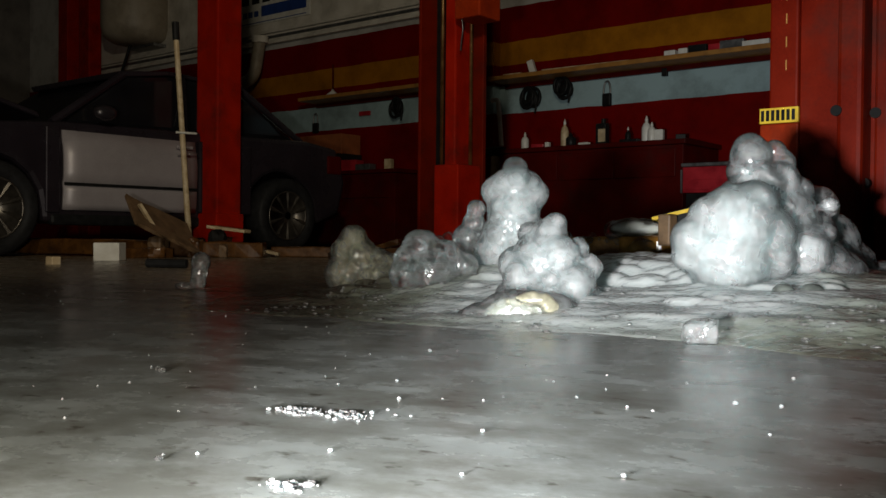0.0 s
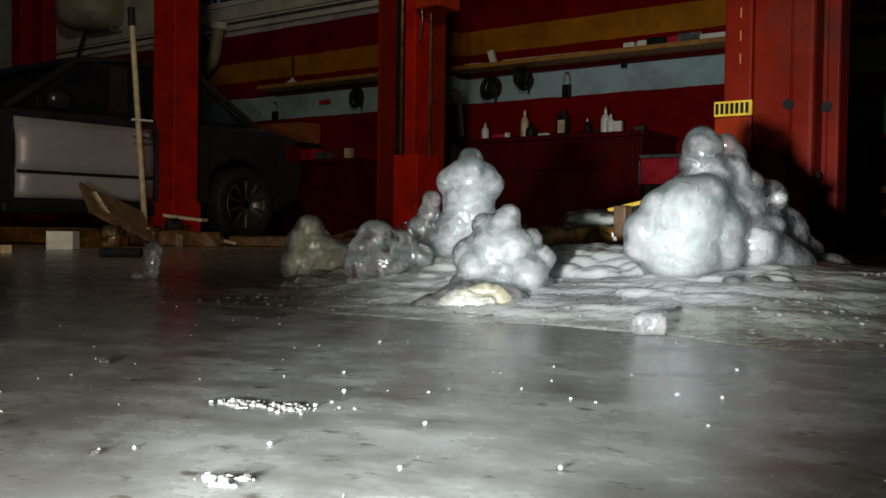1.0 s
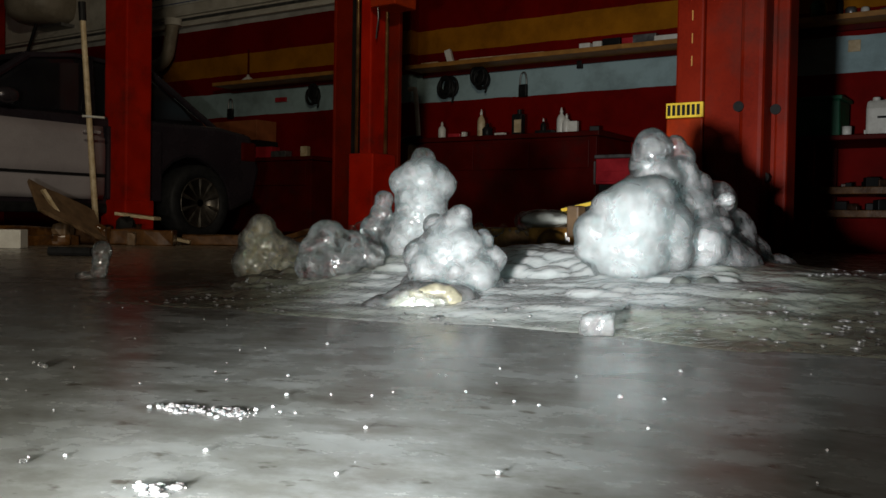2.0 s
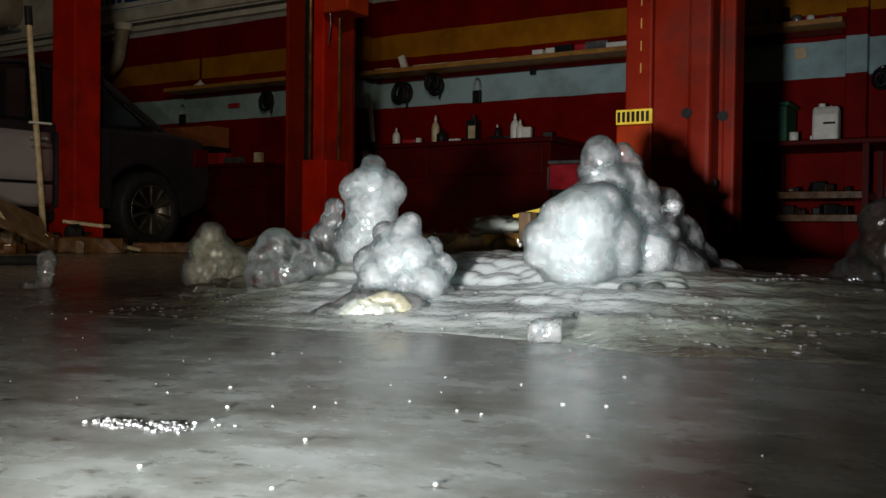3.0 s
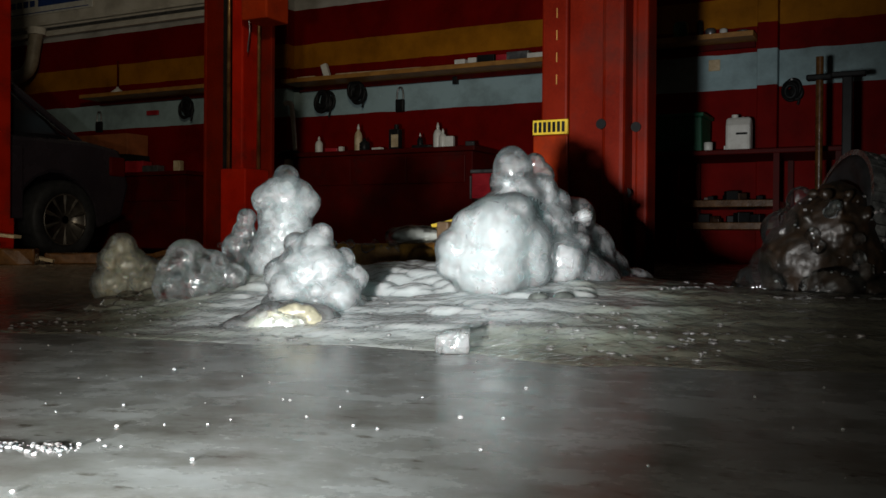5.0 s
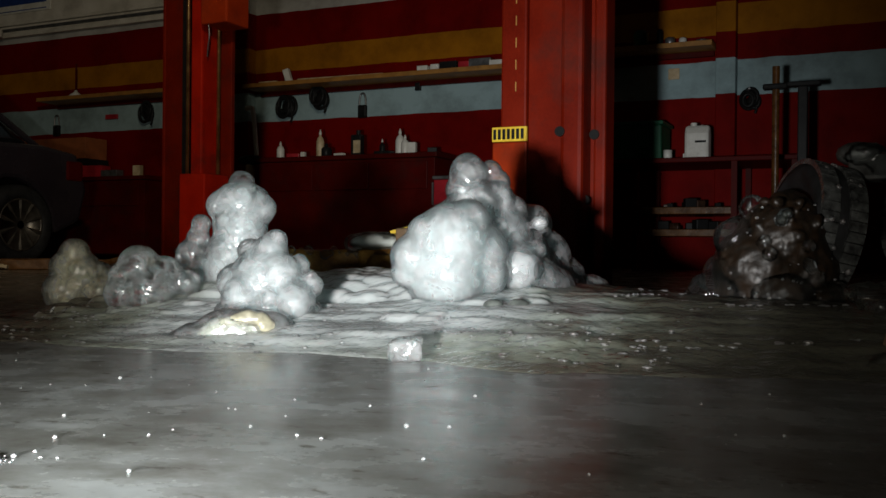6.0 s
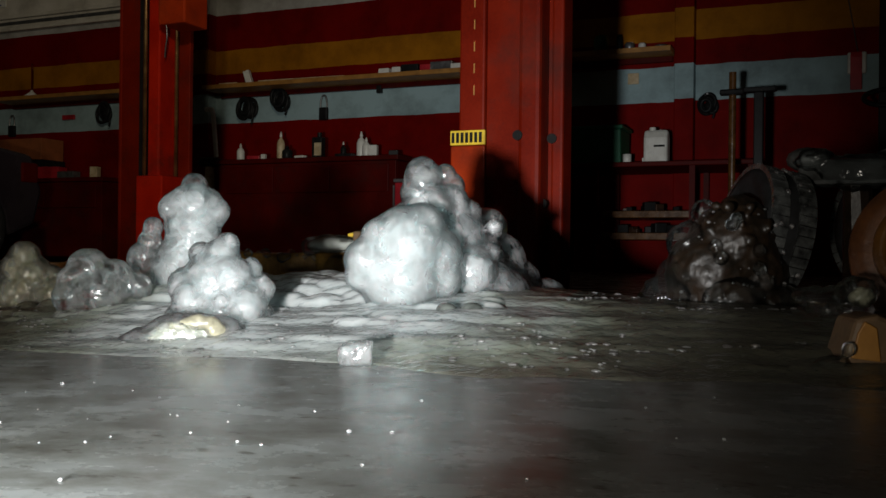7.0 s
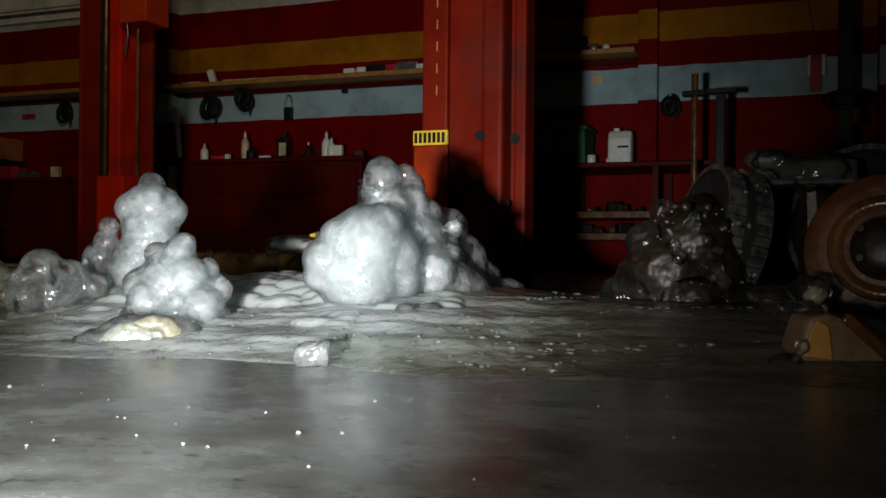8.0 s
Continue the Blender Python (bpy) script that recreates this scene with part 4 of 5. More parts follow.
# on the shelf
small_box(-4.87, 8.1, 1.706, 0.06, 0.05, 0.13, 10, WHITE, "white carton leaning on the shelf", tip=-18)
for x, sx, sz, m, lb in ((-3.45, 0.1, 0.05, WHITE, "white carton on the shelf"), (-3.33, 0.08, 0.055, WHITE, "white carton on the shelf"), (-3.2, 0.16, 0.07, BLACK, "black cased tool on the shelf"),
                        (-3.05, 0.1, 0.06, REDP, "red tin on the shelf"), (-2.9, 0.2, 0.075, STEEL, "grey metal part on the shelf"), (-2.7, 0.22, 0.05, WHITE, "flat white packet on the shelf"),
                        (-5.1, 0.2, 0.02, CREAM, "flat cream strip on the shelf"), (-4.3, 0.9, 0.018, CREAM, "long pale batten on the shelf")):
    small_box(x, 8.1, 1.706, sx, 0.08, sz, 2, m, lb, "shelf_item")
for x, r, h, m, lb in ((-1.53, 0.06, 0.13, GREEN, "dark green jar on the shelf"), (-1.38, 0.025, 0.13, BLACK, "black bottle on the shelf"), (-1.3, 0.04, 0.06, STEEL, "steel tin on the shelf"),
                       (-1.2, 0.03, 0.05, WHITE, "white pot on the shelf"), (-1.05, 0.05, 0.025, STEEL, "steel dish on the shelf")):
    tagged(finish(lathe([(r * 0.9, 0), (r, h * 0.1), (r, h * 0.8), (r * 0.7, h)], 16), "jar", m, smooth=True), lb, "jar", "jars").matrix_world = pose(x, 8.15, 1.776)

# jug, cup and bin on the open bench
jug = thing("jug", "white plastic canister with a moulded handle", "canister", (-0.995, 7.72, 0.826))
part("tank", prism([(-0.06, 0), (0.06, 0), (0.06, 0.19), (0.03, 0.25), (-0.03, 0.25), (-0.06, 0.19)], -0.088, 0.088), WHITE, jug, bevel=0.02)
part("neck", cyl((-0.03, 0, 0.245), (-0.03, 0, 0.27), 0.024), WHITE, jug)
part("grip", cyl((0.02, 0, 0.245), (0.08, 0, 0.2), 0.016), WHITE, jug, smooth=True)
part("label_strip", box(-0.01, 0.07, -0.064, -0.061, 0.12, 0.135), BLACK, jug)
tagged(finish(lathe([(0.03, 0), (0.033, 0.075), (0.028, 0.075), (0.026, 0.01)], 20), "cup", WHITE, smooth=True), "white paper cup on the bench", "cup").matrix_world = pose(-1.21, 7.7, 0.826)
small_box(-1.08, 7.75, 0.826, 0.05, 0.04, 0.05, 0, WHITE, "small white pot beside the canister", "pot")
gb = thing("storage_bin", "dark green plastic storage bin on the bench", "bin", (-1.5, 7.86, 0.826))
part("tub", prism([(-0.15, 0), (0.15, 0), (0.17, 0.28), (-0.17, 0.28)], -0.26, 0.24), GREEN, gb, bevel=0.02)
part("rim", box(-0.275, 0.255, -0.18, 0.18, 0.27, 0.3), GREEN, gb, bevel=0.008)
rnd = random.Random(44)
for k in range(14):
    x, s = -1.3 + 0.55 * rnd.random(), rnd.uniform(0.04, 0.09)
    z = 0.471 if k % 2 else 0.311
    small_box(x, 7.62 + 0.3 * rnd.random(), z, s, s, s * 0.8, rnd.uniform(0, 90), (BLACK, DARK, RUST)[k % 3], "greasy metal part on the lower shelf", "spare_part")

# red tool chest beside the bench
tc = thing("tool_chest", "red tool chest with a grey lid", "tool chest", (-2.78, 7.55, 0))
part("case", box(-0.22, 0.25, -0.15, 0.2, 0.5, 0.7), REDP, tc, bevel=0.008)
part("lid", box(-0.23, 0.26, -0.16, 0.21, 0.702, 0.73), STEEL, tc, bevel=0.006)
part("drawer", box(-0.19, 0.22, -0.165, -0.152, 0.52, 0.6), REDP, tc, bevel=0.004)
part("end_plate", box(-0.236, -0.222, -0.15, 0.2, 0.5, 0.68), STEEL, tc)
part("stand", box(-0.2, 0.23, -0.13, 0.18, 0, 0.498), BLACK, tc, bevel=0.005)

# on the far bench
small_box(-7.75, 8.08, 0.846, 0.95, 0.3, 0.2, 0, BLACK, "dark crate on the far bench", "crate")
small_box(-7.74, 8.06, 1.047, 0.92, 0.3, 0.22, 0, ORANGE_BOX, "orange-brown cardboard box on the dark crate")
small_box(-7.2, 7.95, 0.846, 0.3, 0.15, 0.12, 10, REDP, "red plastic packet on the far bench")
small_box(-6.6, 7.95, 0.846, 0.08, 0.07, 0.11, 10, CREAM, "cream carton on the far bench")
small_box(-6.95, 7.95, 0.846, 0.22, 0.1, 0.07, 0, STEEL, "grey metal part on the far bench", "spare_part")
fn = thing("funnel", "white funnel hanging on a cord", "funnel", (-7.62, 8.1, 1.731))
part("cone", lathe([(0.075, 0), (0.07, 0.012), (0.02, 0.05), (0.012, 0.07)], 20), WHITE, fn, smooth=True)
part("cord", cyl((0, 0, 0.07), (0, 0, 0.35), 0.008, n=8), RED_DARK, fn)

# things hung on the blue band
def coil(x, z, r, label):
    """A bundle of cable or hose on a hook, with a slack tail."""
    t = thing("hose_coil", label, "hose", (x, WY - 0.06, z), group="hung hoses")
    rnd = random.Random(int(x * 100))
    for k in range(5):
        q, dx, dz = r * rnd.uniform(0.6, 1), rnd.uniform(-0.03, 0.03), rnd.uniform(-0.03, 0.03)
        tube([(dx + q * math.cos(a * 0.42) * 0.8, -0.012 * k, dz + q * math.sin(a * 0.42)) for a in range(16)], 0.016, "loop", BLACK, t)
    part("reel", ball((0.01, -0.02, -0.02), (r * 0.55, 0.04, r * 0.6)), DARK, t, smooth=True)
    tube([(r * 0.5, -0.02, 0), (r * 0.8, -0.02, -r), (r * 0.5, -0.02, -r * 1.5)], 0.01, "tail", BLACK, t)
    part("hook", cyl((0, 0.055, r), (0, -0.06, r), 0.008, n=8), STEEL, t)


coil(-5.0, 1.5, 0.1, "black hose coil hung on the wall")
coil(-4.62, 1.57, 0.1, "black cable bundle hung under the shelf")
coil(-0.7, 1.33, 0.075, "black belt coil hung on the wall")
coil(-6.75, 1.55, 0.1, "black cable hung on the wall")
for x, z in ((-4.18, 1.46), (-8.1, 1.45)):
    t = thing("clamp", "dark steel clamp hung on the wall", "tool", (x, WY - 0.03, z), group="hung tools")
    part("jaw", box(-0.045, 0.045, -0.02, 0.02, -0.1, 0.02), BLACK, t, bevel=0.012)
    tube([(-0.035, 0, 0.02), (-0.035, 0, 0.13), (0.035, 0, 0.13), (0.035, 0, 0.02)], 0.009, "bow", STEEL, t)
small_box(-3.6, WY - 0.03, 1.58, 0.05, 0.04, 0.07, 0, BLACK, "small black fitting on the wall", "wall_fitting")
small_box(-1.3, WY - 0.008, 1.53, 0.09, 0.012, 0.09, 0, CREAM, "small cream sticker on the wall", "sticker")
small_box(-7.3, WY - 0.02, 1.5, 0.16, 0.03, 0.05, 0, REDP, "red tool on the wall", "wall_fitting")
# bent white pipe behind the bench
tube([(-4.92, 7.66, 0.98), (-4.94, 7.66, 1.2), (-4.96, 7.66, 1.38), (-4.98, 7.66, 1.42), (-5.04, 7.66, 1.41)], 0.022, "white_pipe", WHITE)
tagged(bpy.data.objects["white_pipe"], "bent white plastic pipe standing by the bench", "pipe")
sd = thing("grinder_stand", "cream grinder stand with a dark head", "machine", (-5.02, 7.7, 0))
part("pedestal", cyl((0, 0, 0), (0, 0, 0.9), 0.06, 0.04), CREAM, sd)
part("head", ball((0, 0, 0.94), (0.14, 0.07, 0.05)), BLACK, sd, smooth=True)

# tall tools by the open bench
hm = thing("sledge_hammer", "long wooden hammer standing upright", "hammer", (-0.335, 6.66, 0))
part("handle", cyl((0, 0, 0), (0, 0, 1.28), 0.02, 0.022), TIMBER, hm)
part("head", box(-0.075, 0.07, -0.03, 0.03, 1.14, 1.175), BLACK, hm, bevel=0.01)
js = thing("axle_stand", "black steel T-shaped stand", "stand", (-0.18, 6.66, 0))
part("bar", box(-0.09, 0.1, -0.03, 0.03, 1.15, 1.18), BLACK, js, bevel=0.006)
part("stem", box(-0.028, 0.028, -0.03, 0.03, 0.02, 1.15), BLACK, js, bevel=0.006)
part("foot", box(-0.15, 0.15, -0.15, 0.15, 0, 0.02), BLACK, js)
pl = thing("press_post", "black steel press post", "machine", (0.53, 6.9, 0))
part("post", box(-0.045, 0.045, -0.04, 0.04, 0.01, 3.2), BLACK, pl, bevel=0.006)
part("foot", box(-0.2, 0.2, -0.2, 0.2, 0, 0.01), BLACK, pl)
part("lever", cyl((0.04, 0, 1.15), (0.07, -0.1, 0.95), 0.02, 0.028, 10), RAIL, pl)
wl = [(0.13 * math.cos(a * 0.42), -0.12 + 0.05 * math.sin(a * 0.42), 1.1 + 0.055 * math.sin(a * 0.42)) for a in range(16)]
tube(wl, 0.015, "hand_wheel", BLACK, pl)
rt = thing("bag", "red and white plastic bag hung on a wire", "bag", (0.37, 8.24, 0))
part("pouch", box(-0.07, 0.06, -0.02, 0.02, 1.5, 1.66), WHITE, rt, bevel=0.012)
part("flap", prism([(-0.03, 1.62), (-0.03, 1.38), (-0.022, 1.38), (-0.022, 1.66)], -0.05, 0.03), REDP, rt, bevel=0.003)
part("wire", cyl((0, 0, 1.66), (-0.09, 0.07, 2.2), 0.004, n=6), STEEL, rt)

# ---- upper left of the wall ----
fa = thing("fascia", "grimy white fascia with metal rails high on the wall", "fascia", (-9.8, WY, 0), kind="structure")
part("panel", box(-3.4, 3.35, -0.05, -0.002, 2.5, 4.1), FASCIA, fa)
for z, d, m in ((2.49, 0.09, FASCIA), (2.56, 0.07, STEEL), (2.62, 0.1, FASCIA)):
    part("rail", box(-3.42, 3.37, -d, -0.051, z, z + 0.035), m, fa, bevel=0.006)
bn = thing("banner", "white and blue printed banner on the fascia", "sign", (-8.85, WY - 0.06, 0))
part("sheet", box(-0.85, 0.68, -0.012, 0, 2.76, 3.3), WHITE, bn)
part("blue_field", box(-0.2, 0.62, -0.016, -0.0125, 2.85, 2.98), BLUE, bn)
part("blue_bar", box(-0.8, 0.62, -0.016, -0.0125, 2.78, 2.79), BLUE, bn)
for k in range(5):
    part("print_bar", box(-0.78 + 0.11 * k, -0.7 + 0.11 * k, -0.016, -0.0125, 2.86, 2.93), BLUE, bn)
    part("print_bar", box(-0.78 + 0.2 * k, -0.64 + 0.2 * k, -0.016, -0.0125, 3.02, 3.16), BLACK, bn)
tk = thing("water_tank", "round beige tank on the wall", "tank", (-11.4, WY - 0.35, 2.75))
part("drum", lathe([(0.3, 0), (0.42, 0.08), (0.45, 0.2), (0.45, 1.0), (0.4, 1.15)], 28), TANK, tk, smooth=True)
tube([(-0.1, 0, 0.02), (-0.25, -0.05, -0.4), (-0.5, -0.05, -0.8)], 0.02, "drain_pipe", BLACK, tk)
part("bracket", box(-0.3, 0.3, 0.1, 0.345, -0.04, 0.0), STEEL, tk)
for x in (-13.2, -12.6):
    structure("red_post", box(x - 0.13, x + 0.13, 7.9, 8.1, 0, 4.2), RED, "red painted upright post at the far wall", "post", 0.01)
ex = thing("exhaust_hose", "grey bent exhaust hose on the wall", "hose", (-9.0, 8.1, 0))
tube([(0.1, 0, 2.52), (0.05, 0, 2.3), (0.0, 0, 2.1), (-0.2, 0, 2.0), (-0.6, 0, 2.05)], 0.075, "duct", TANK, ex)
part("collar", cyl((0.1, 0, 2.48), (0.1, 0, 2.56), 0.1), FASCIA, ex)

# ---- junk round the columns ----
def board(a, b, w, h, material, label, name="timber", cat="timber", roll=0.0):
    """A plank from a to b."""
    a, b = Vector(a), Vector(b)
    d = b - a
    bm = box(-d.length / 2, d.length / 2, -w / 2, w / 2, -h / 2, h / 2)
    bmesh.ops.subdivide_edges(bm, edges=[e for e in bm.edges if e.calc_length() > d.length * 0.9], cuts=6)
    rnd = random.Random(int(d.length * 1000))
    for v in bm.verts:
        v.co += Vector((0, rnd.uniform(-1, 1) * w * 0.04, rnd.uniform(-1, 1) * h * 0.06))
    ob = finish(bm, name, material, bevel=min(w, h) * 0.1)
    ob.matrix_world = Matrix.Translation((a + b) / 2) @ d.to_track_quat("X", "Z").to_matrix().to_4x4() @ pose(0, 0, 0, roll, 0, 0)
    return tagged(ob, label, cat, "timbers" if cat == "timber" else "")


br1 = thing("broom", "long pale worn wooden broom leaning on the column", "broom", (-5.2, 4.38, 0))
part("stick", cyl((0, 0.06, 0.12), (0, -0.05, 1.45), 0.02, 0.018, 12), CREAM, br1)
part("grip", cyl((0, -0.05, 1.45), (0, -0.058, 1.57), 0.024, 0.024, 12), BLACK, br1)
part("brush", box(-0.1, 0.1, 0.02, 0.1, 0.0, 0.12), DARK, br1, bevel=0.01)
tube([(0.02, -0.06, 0.83), (0.02, 0.1, 0.835)], 0.008, "clip", WHITE, br1)
board((-4.9, 3.8, 0.3), (-4.9, 4.25, 0.12), 0.3, 0.02, CARD, "torn wet cardboard sheet leaning in the junk", "cardboard_sheet", "cardboard", 40)
board((-4.85, 3.83, 0.33), (-4.85, 3.96, 0.15), 0.03, 0.02, CREAM, "split pale batten in the junk", "batten", "wood scrap")
small_box(-4.5, 3.42, 0, 0.14, 0.13, 0.1, 42, WHITE, "white box on the dark floor")
small_box(-4.05, 2.85, 0, 0.05, 0.05, 0.04, 10, CREAM, "small cream block on the floor", "wood_block")
board((-6.6, 3.6, 0.06), (-5.0, 4.0, 0.06), 0.12, 0.1, TIMBER, "orange-brown timber beam under the car")
board((-5.1, 4.2, 0.05), (-4.6, 4.6, 0.05), 0.14, 0.1, TIMBER, "orange-brown timber block by the column")
board((-4.7, 4.75, 0.035), (-3.9, 5.35, 0.035), 0.1, 0.07, TIMBER, "orange-brown timber on the floor by the wheel")
board((-4.95, 3.75, 0.03), (-4.95, 4.1, 0.03), 0.12, 0.06, TIMBER, "orange-brown timber offcut in the junk")
board((-5.05, 4.5, 0.2), (-4.8, 4.62, 0.17), 0.1, 0.02, CREAM, "pale broken board by the column's foot", "broken_board", "wood scrap")
board((-4.9, 4.55, 0.09), (-4.62, 4.75, 0.02), 0.1, 0.02, CREAM, "pale broken board by the column's foot", "broken_board", "wood scrap")
rnd = random.Random(6)
for k in range(16):
    x, y = -5.25 + 0.55 * rnd.random(), 3.95 + 0.7 * rnd.random()
    s = rnd.uniform(0.05, 0.12)
    chip((x, y, 0), (s, s * 0.8, s * rnd.uniform(0.6, 1.6)), "dirty lump of rubble by the column", (CARD, RUST, DARK, TIMBER)[k % 4], "rubble", 60 + k, k * 40, "rubble")
tagged(finish(cyl((0, 0, 0), (0.16, 0.1, 0.0), 0.02, n=10), "rubber_strip", RUBBER), "black rubber strip on the floor", "rubber").matrix_world = pose(-3.5, 3.0, 0.02)

# lift arm with frozen pad, timber behind the ice
ar = thing("lift_arm", "black lift arm with a yellow edge and iced pad", "lift arm", (-1.22, 3.5, 0))
m = Matrix.Translation((0.12, 0.05, 0.255)) @ pose(0, 0, 0, 0, -13, 8)
part("beam", box(-0.16, 0.3, -0.03, 0.05, -0.035, 0.012, m=m), BLACK, ar, bevel=0.006)
part("edge", box(-0.16, 0.3, -0.036, -0.031, -0.004, 0.008, m=m), YELLOW, ar)
part("pad", ball((-0.08, -0.02, 0.185), (0.1, 0.06, 0.03), sub=3), WHITE, ar, "whitened iced pad", smooth=True)
part("pad_foot", box(-0.13, 0.04, -0.07, 0.05, 0.0, 0.165), LIT_WET_TIMBER, ar, "wet amber wooden block", bevel=0.02)
part("end_block", box(0.025, 0.07, -0.075, -0.02, 0.13, 0.235), CARD, ar, "tan end block", bevel=0.006)
ice_mesh("pad_ice", [(-0.08, -0.02, 0.19, 0.11, 0.07, 0.035), (-0.17, -0.02, 0.185, 0.035), (-0.03, -0.05, 0.1, 0.07, 0.05, 0.06)], ICE_SKIN, ar, 0.006, 0.004, label="clear ice on the pad")
board((-1.98, 3.44, 0.1), (-1.0, 3.75, 0.1), 0.16, 0.12, LIT_WET_TIMBER, "wet orange-brown timber beam behind the ice")
gz = thing("ice_crust", "clear lumpy ice crust on the wet timber", "ice", (-1.8, 3.46, 0.13), 17, kind="stuff")
ice_mesh("crust", jitter_blobs(71, (0.25, -0.03, 0.02), (0.55, 0.06, 0.015), 90, 0.008, 0.022), ICE_SKIN, gz, 0.007, 0.004)
board((-2.75, 3.5, 0.05), (-2.05, 3.1, 0.06), 0.14, 0.06, RUST, "dark iced plank on the floor behind the ice")
board((-3.7, 4.45, 0.02), (-3.4, 4.6, 0.12), 0.12, 0.03, TIMBER, "orange-brown wedge by the column's foot")

# ---- frozen scrap at the other side ----
def tyre_thing(loc, rx, rz, r, w, label):
    t = thing("tyre", label, "tyre", loc, group="scrap tyres")
    t.matrix_world = pose(*loc, rx, 0, rz)
    part("carcass", lathe([(r * 0.62, -w * 0.4), (r * 0.8, -w * 0.52), (r * 0.95, -w * 0.46), (r * 0.985, -w * 0.2), (r * 0.985, w * 0.2), (r * 0.95, w * 0.46), (r * 0.8, w * 0.52), (r * 0.62, w * 0.4)], 48), RUBBER, t, smooth=True)
    for k in range(44):
        a = 2 * math.pi * k / 44
        for s in (-1, 1):
            bm = box(r * 0.955, r * 1.03, -0.013 * r / 0.2, 0.013 * r / 0.2, s * w * 0.28 - w * 0.17, s * w * 0.28 + w * 0.17, m=Matrix.Rotation(a + s * 0.035, 4, "Z"))
            part("tread_block", bm, TREAD, t)
    rnd = random.Random(int(r * 1000))
    # beads added to stand for glints on the tread
    drops = [(r * 1.01 * math.cos(a), r * 1.01 * math.sin(a), rnd.uniform(-0.4, 0.4) * w, rnd.uniform(0.004, 0.008)) for a in (rnd.uniform(0, 6.283) for _ in range(46))]
    tagged(ice_mesh("ice_glaze", drops, DROP, t, 0.003, 0.001, label="frozen drops added as glints", smooth=2), kind="stuff")
    return t


tyre_thing((0.15, 3.0, 0.215), 78, -62, 0.165, 0.115, "worn black tyre glazed with ice, standing on edge")
tyre_thing((0.5, 3.3, 0.25), 84, -30, 0.2, 0.12, "black tyre behind the rusty drum")
sc = thing("scrap_heap", "rusty engine scrap frozen under clear ice", "scrap", (0.1, 2.84, 0.03), YAW)
ice_mesh("casting", [(0.0, 0, 0.16, 0.1), (0.02, 0, 0.22, 0.06), (-0.05, 0, 0.1, 0.1), (0.04, 0, 0.1, 0.09), (0.0, 0, 0.04, 0.15, 0.1, 0.06)] + jitter_blobs(31, (0.0, -0.05, 0.16), (0.085, 0.05, 0.09), 40, 0.008, 0.016), WET, sc, 0.006, 0.005)
ice_mesh("ice_skin", [(-0.12, 0, 0.08, 0.06), (-0.16, -0.02, 0.04, 0.06), (-0.03, -0.08, 0.05, 0.07, 0.05, 0.05), (-0.07, -0.01, 0.24, 0.03), (-0.1, 0, 0.17, 0.05), (0.08, -0.08, 0.04, 0.06, 0.04, 0.04)]
         + jitter_blobs(37, (-0.02, -0.08, 0.14), (0.1, 0.03, 0.1), 14, 0.008, 0.02), ICE_SKIN, sc, 0.005, 0.004, label="clear ice skin")
# beads added to stand for glints on the casting
beads = bmesh.new()
rnd = random.Random(53)
for _ in range(40):
    a, z = rnd.uniform(3.5, 6.0), rnd.uniform(0.02, 0.26)
    q = 0.16 - 0.28 * z
    r = rnd.uniform(0.0012, 0.0035)
    ball((q * 1.05 * math.cos(a), q * 0.75 * math.sin(a), z), (r * 1.4, r, r), beads, 2)
tagged(part("frozen_drops", beads, DROP, sc, "frozen drops added as glints", smooth=True), kind="stuff")
bw = thing("brake_drum", "rusty brake drum with a pale ring leaning in the scrap", "brake drum", (0.545, 2.68, 0.18))
bw.matrix_world = pose(0.5, 2.7, 0.185, 80, 0, -8)
part("drum", lathe([(0.15, -0.05), (0.157, 0.0), (0.15, 0.03), (0.12, 0.032)], 44), DRUM, bw, smooth=True)
part("ring", lathe([(0.108, 0.03), (0.104, 0.045), (0.08, 0.045), (0.075, 0.03)], 40), TIMBER, bw, "pale ochre ring", smooth=True)
part("hub", lathe([(0.066, 0.03), (0.056, 0.06), (0.03, 0.07)], 30), WET, bw, smooth=True)
for k in range(5):
    a = 2 * math.pi * k / 5
    part("stud", cyl((0.05 * math.cos(a), 0.05 * math.sin(a), 0.05), (0.05 * math.cos(a), 0.05 * math.sin(a), 0.085), 0.007, n=8), WET, bw)
hb = thing("metal_bracket", "dark cast metal bracket lying on the scrap", "metal part", (0.33, 3.06, 0.37))
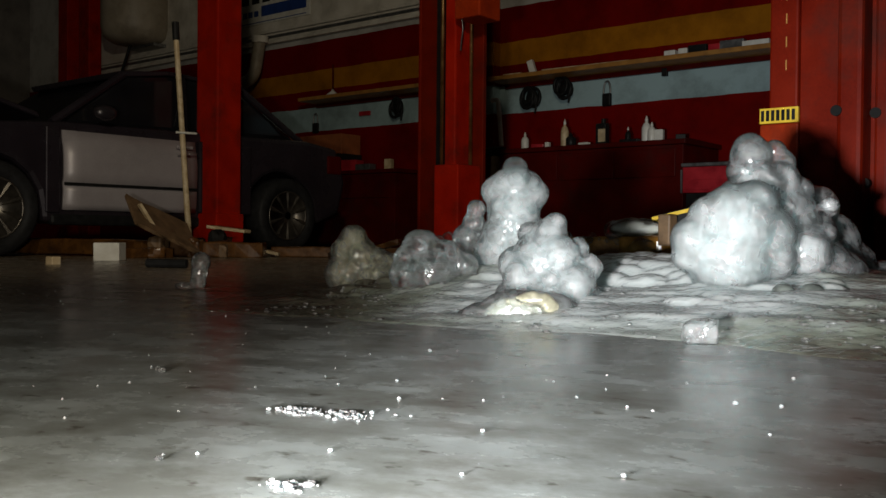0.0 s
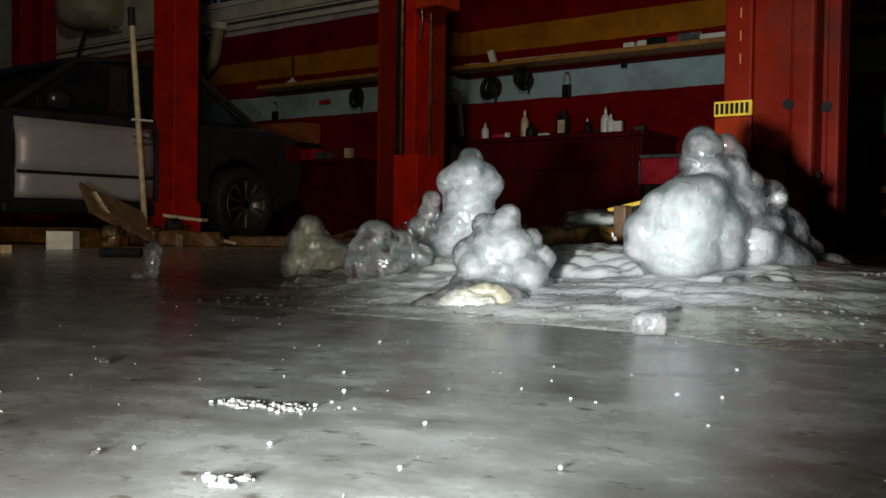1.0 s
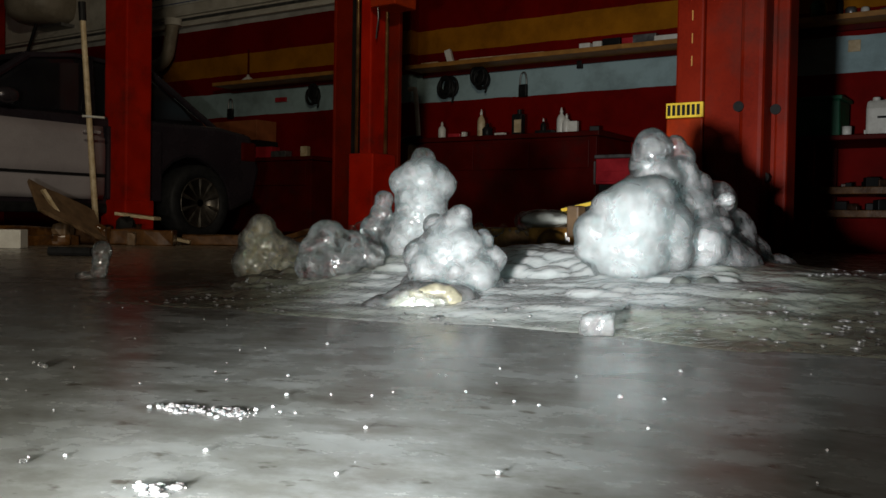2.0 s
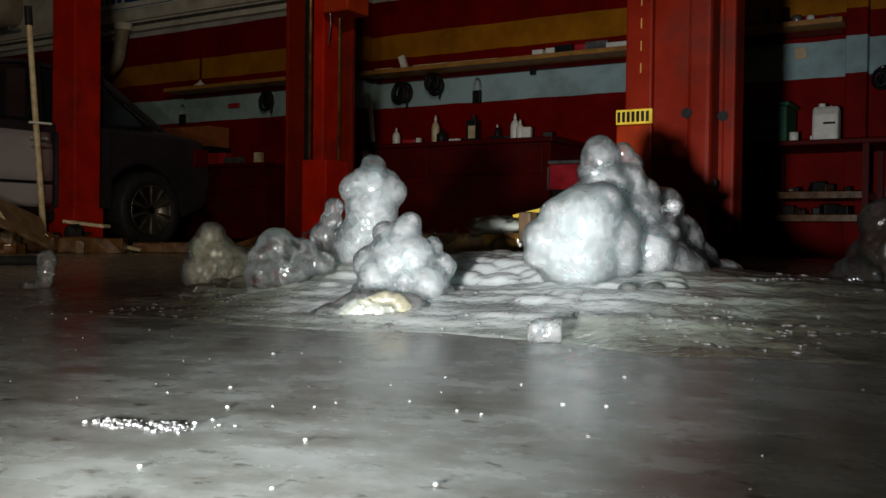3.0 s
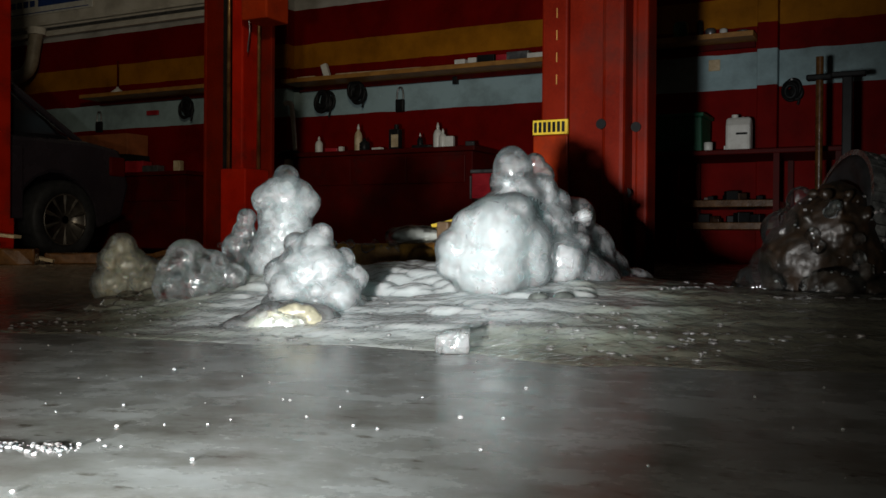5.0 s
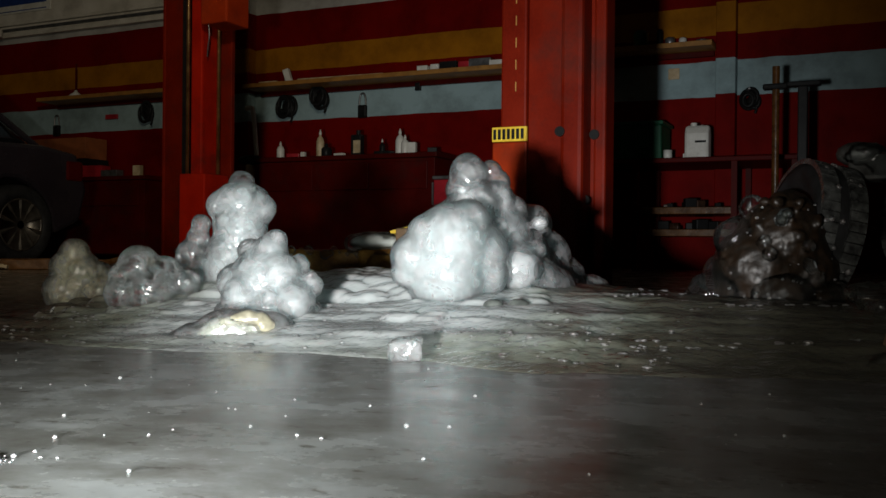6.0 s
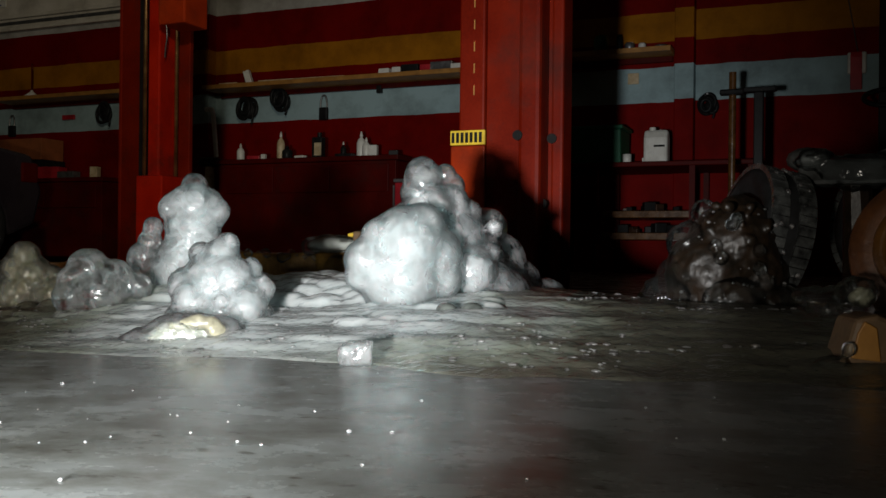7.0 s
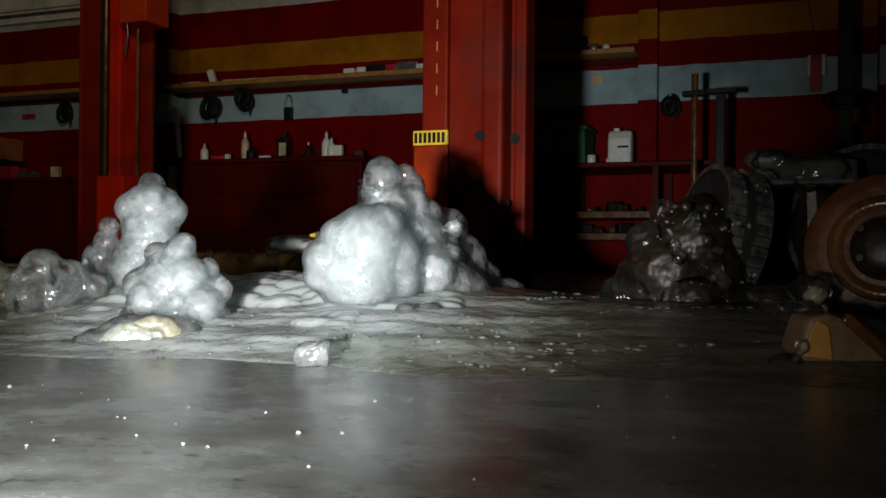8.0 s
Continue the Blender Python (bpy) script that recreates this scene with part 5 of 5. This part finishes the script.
part("bar", prism([(-0.06, -0.03), (0.06, -0.03), (0.045, 0.02), (-0.02, 0.035)], -0.1, 0.13), GREY_IRON, hb, bevel=0.012)
part("lug", ball((-0.08, 0, 0.035), (0.05, 0.04, 0.03)), GREY_IRON, hb, smooth=True)
ice_mesh("ice_glaze", [(-0.06, -0.02, 0.03, 0.05, 0.045, 0.03), (0.03, -0.03, 0.0, 0.09, 0.05, 0.045)], ICE_SKIN, hb, 0.006, 0.006)
part("leg", cyl((0.03, 0, 0.0), (0.05, 0.04, -0.37), 0.03, 0.05, 10), WET, hb)
board((-0.05, 3.0, 0.045), (0.75, 2.72, 0.045), 0.07, 0.05, TIMBER, "wet brown timber along the scrap")
pk = thing("plastic_wrap", "crumpled clear plastic frozen in ice", "plastic", (0.335, 2.46, 0.08), YAW)
ice_mesh("wrap", [(0.03, 0, 0.03, 0.04, 0.03, 0.03), (-0.04, 0, 0.02, 0.05, 0.03, 0.02), (0.0, 0, 0.0, 0.06, 0.04, 0.02), (0, 0, -0.05, 0.05, 0.04, 0.04)], ICE_SKIN, pk, 0.005, 0.01)
ice_mesh("core", [(0.04, 0.0, 0.02, 0.025, 0.02, 0.02)], PATCH, pk, 0.005, 0.006)
bx = thing("broken_crate", "broken brown crate corner iced to the floor", "crate", (0.39, 2.19, 0), 110)
part("panel", prism([(-0.1, 0), (0.07, 0), (0.045, 0.084), (0.015, 0.09), (-0.01, 0.08)], -0.04, 0.05), CARD, bx, bevel=0.008)
part("face", prism([(0.012, 0.02), (0.055, 0.025), (0.046, 0.062), (0.036, 0.08), (0.018, 0.07)], -0.046, -0.041), SHELF, bx, "torn ochre face", bevel=0.002)
part("slat", box(-0.05, -0.036, -0.07, 0.06, -0.008, 0.008, m=pose(0, -0.05, 0.045, 42, 0, 0)), TIMBER, bx, bevel=0.003)
ice_mesh("ice_edge", [(-0.04, 0.08, 0.01, 0.02, 0.03, 0.018), (-0.05, 0.06, 0.04, 0.012), (-0.04, 0.1, 0.0, 0.02, 0.03, 0.01)], ICE_SKIN, bx, 0.004, 0.003)
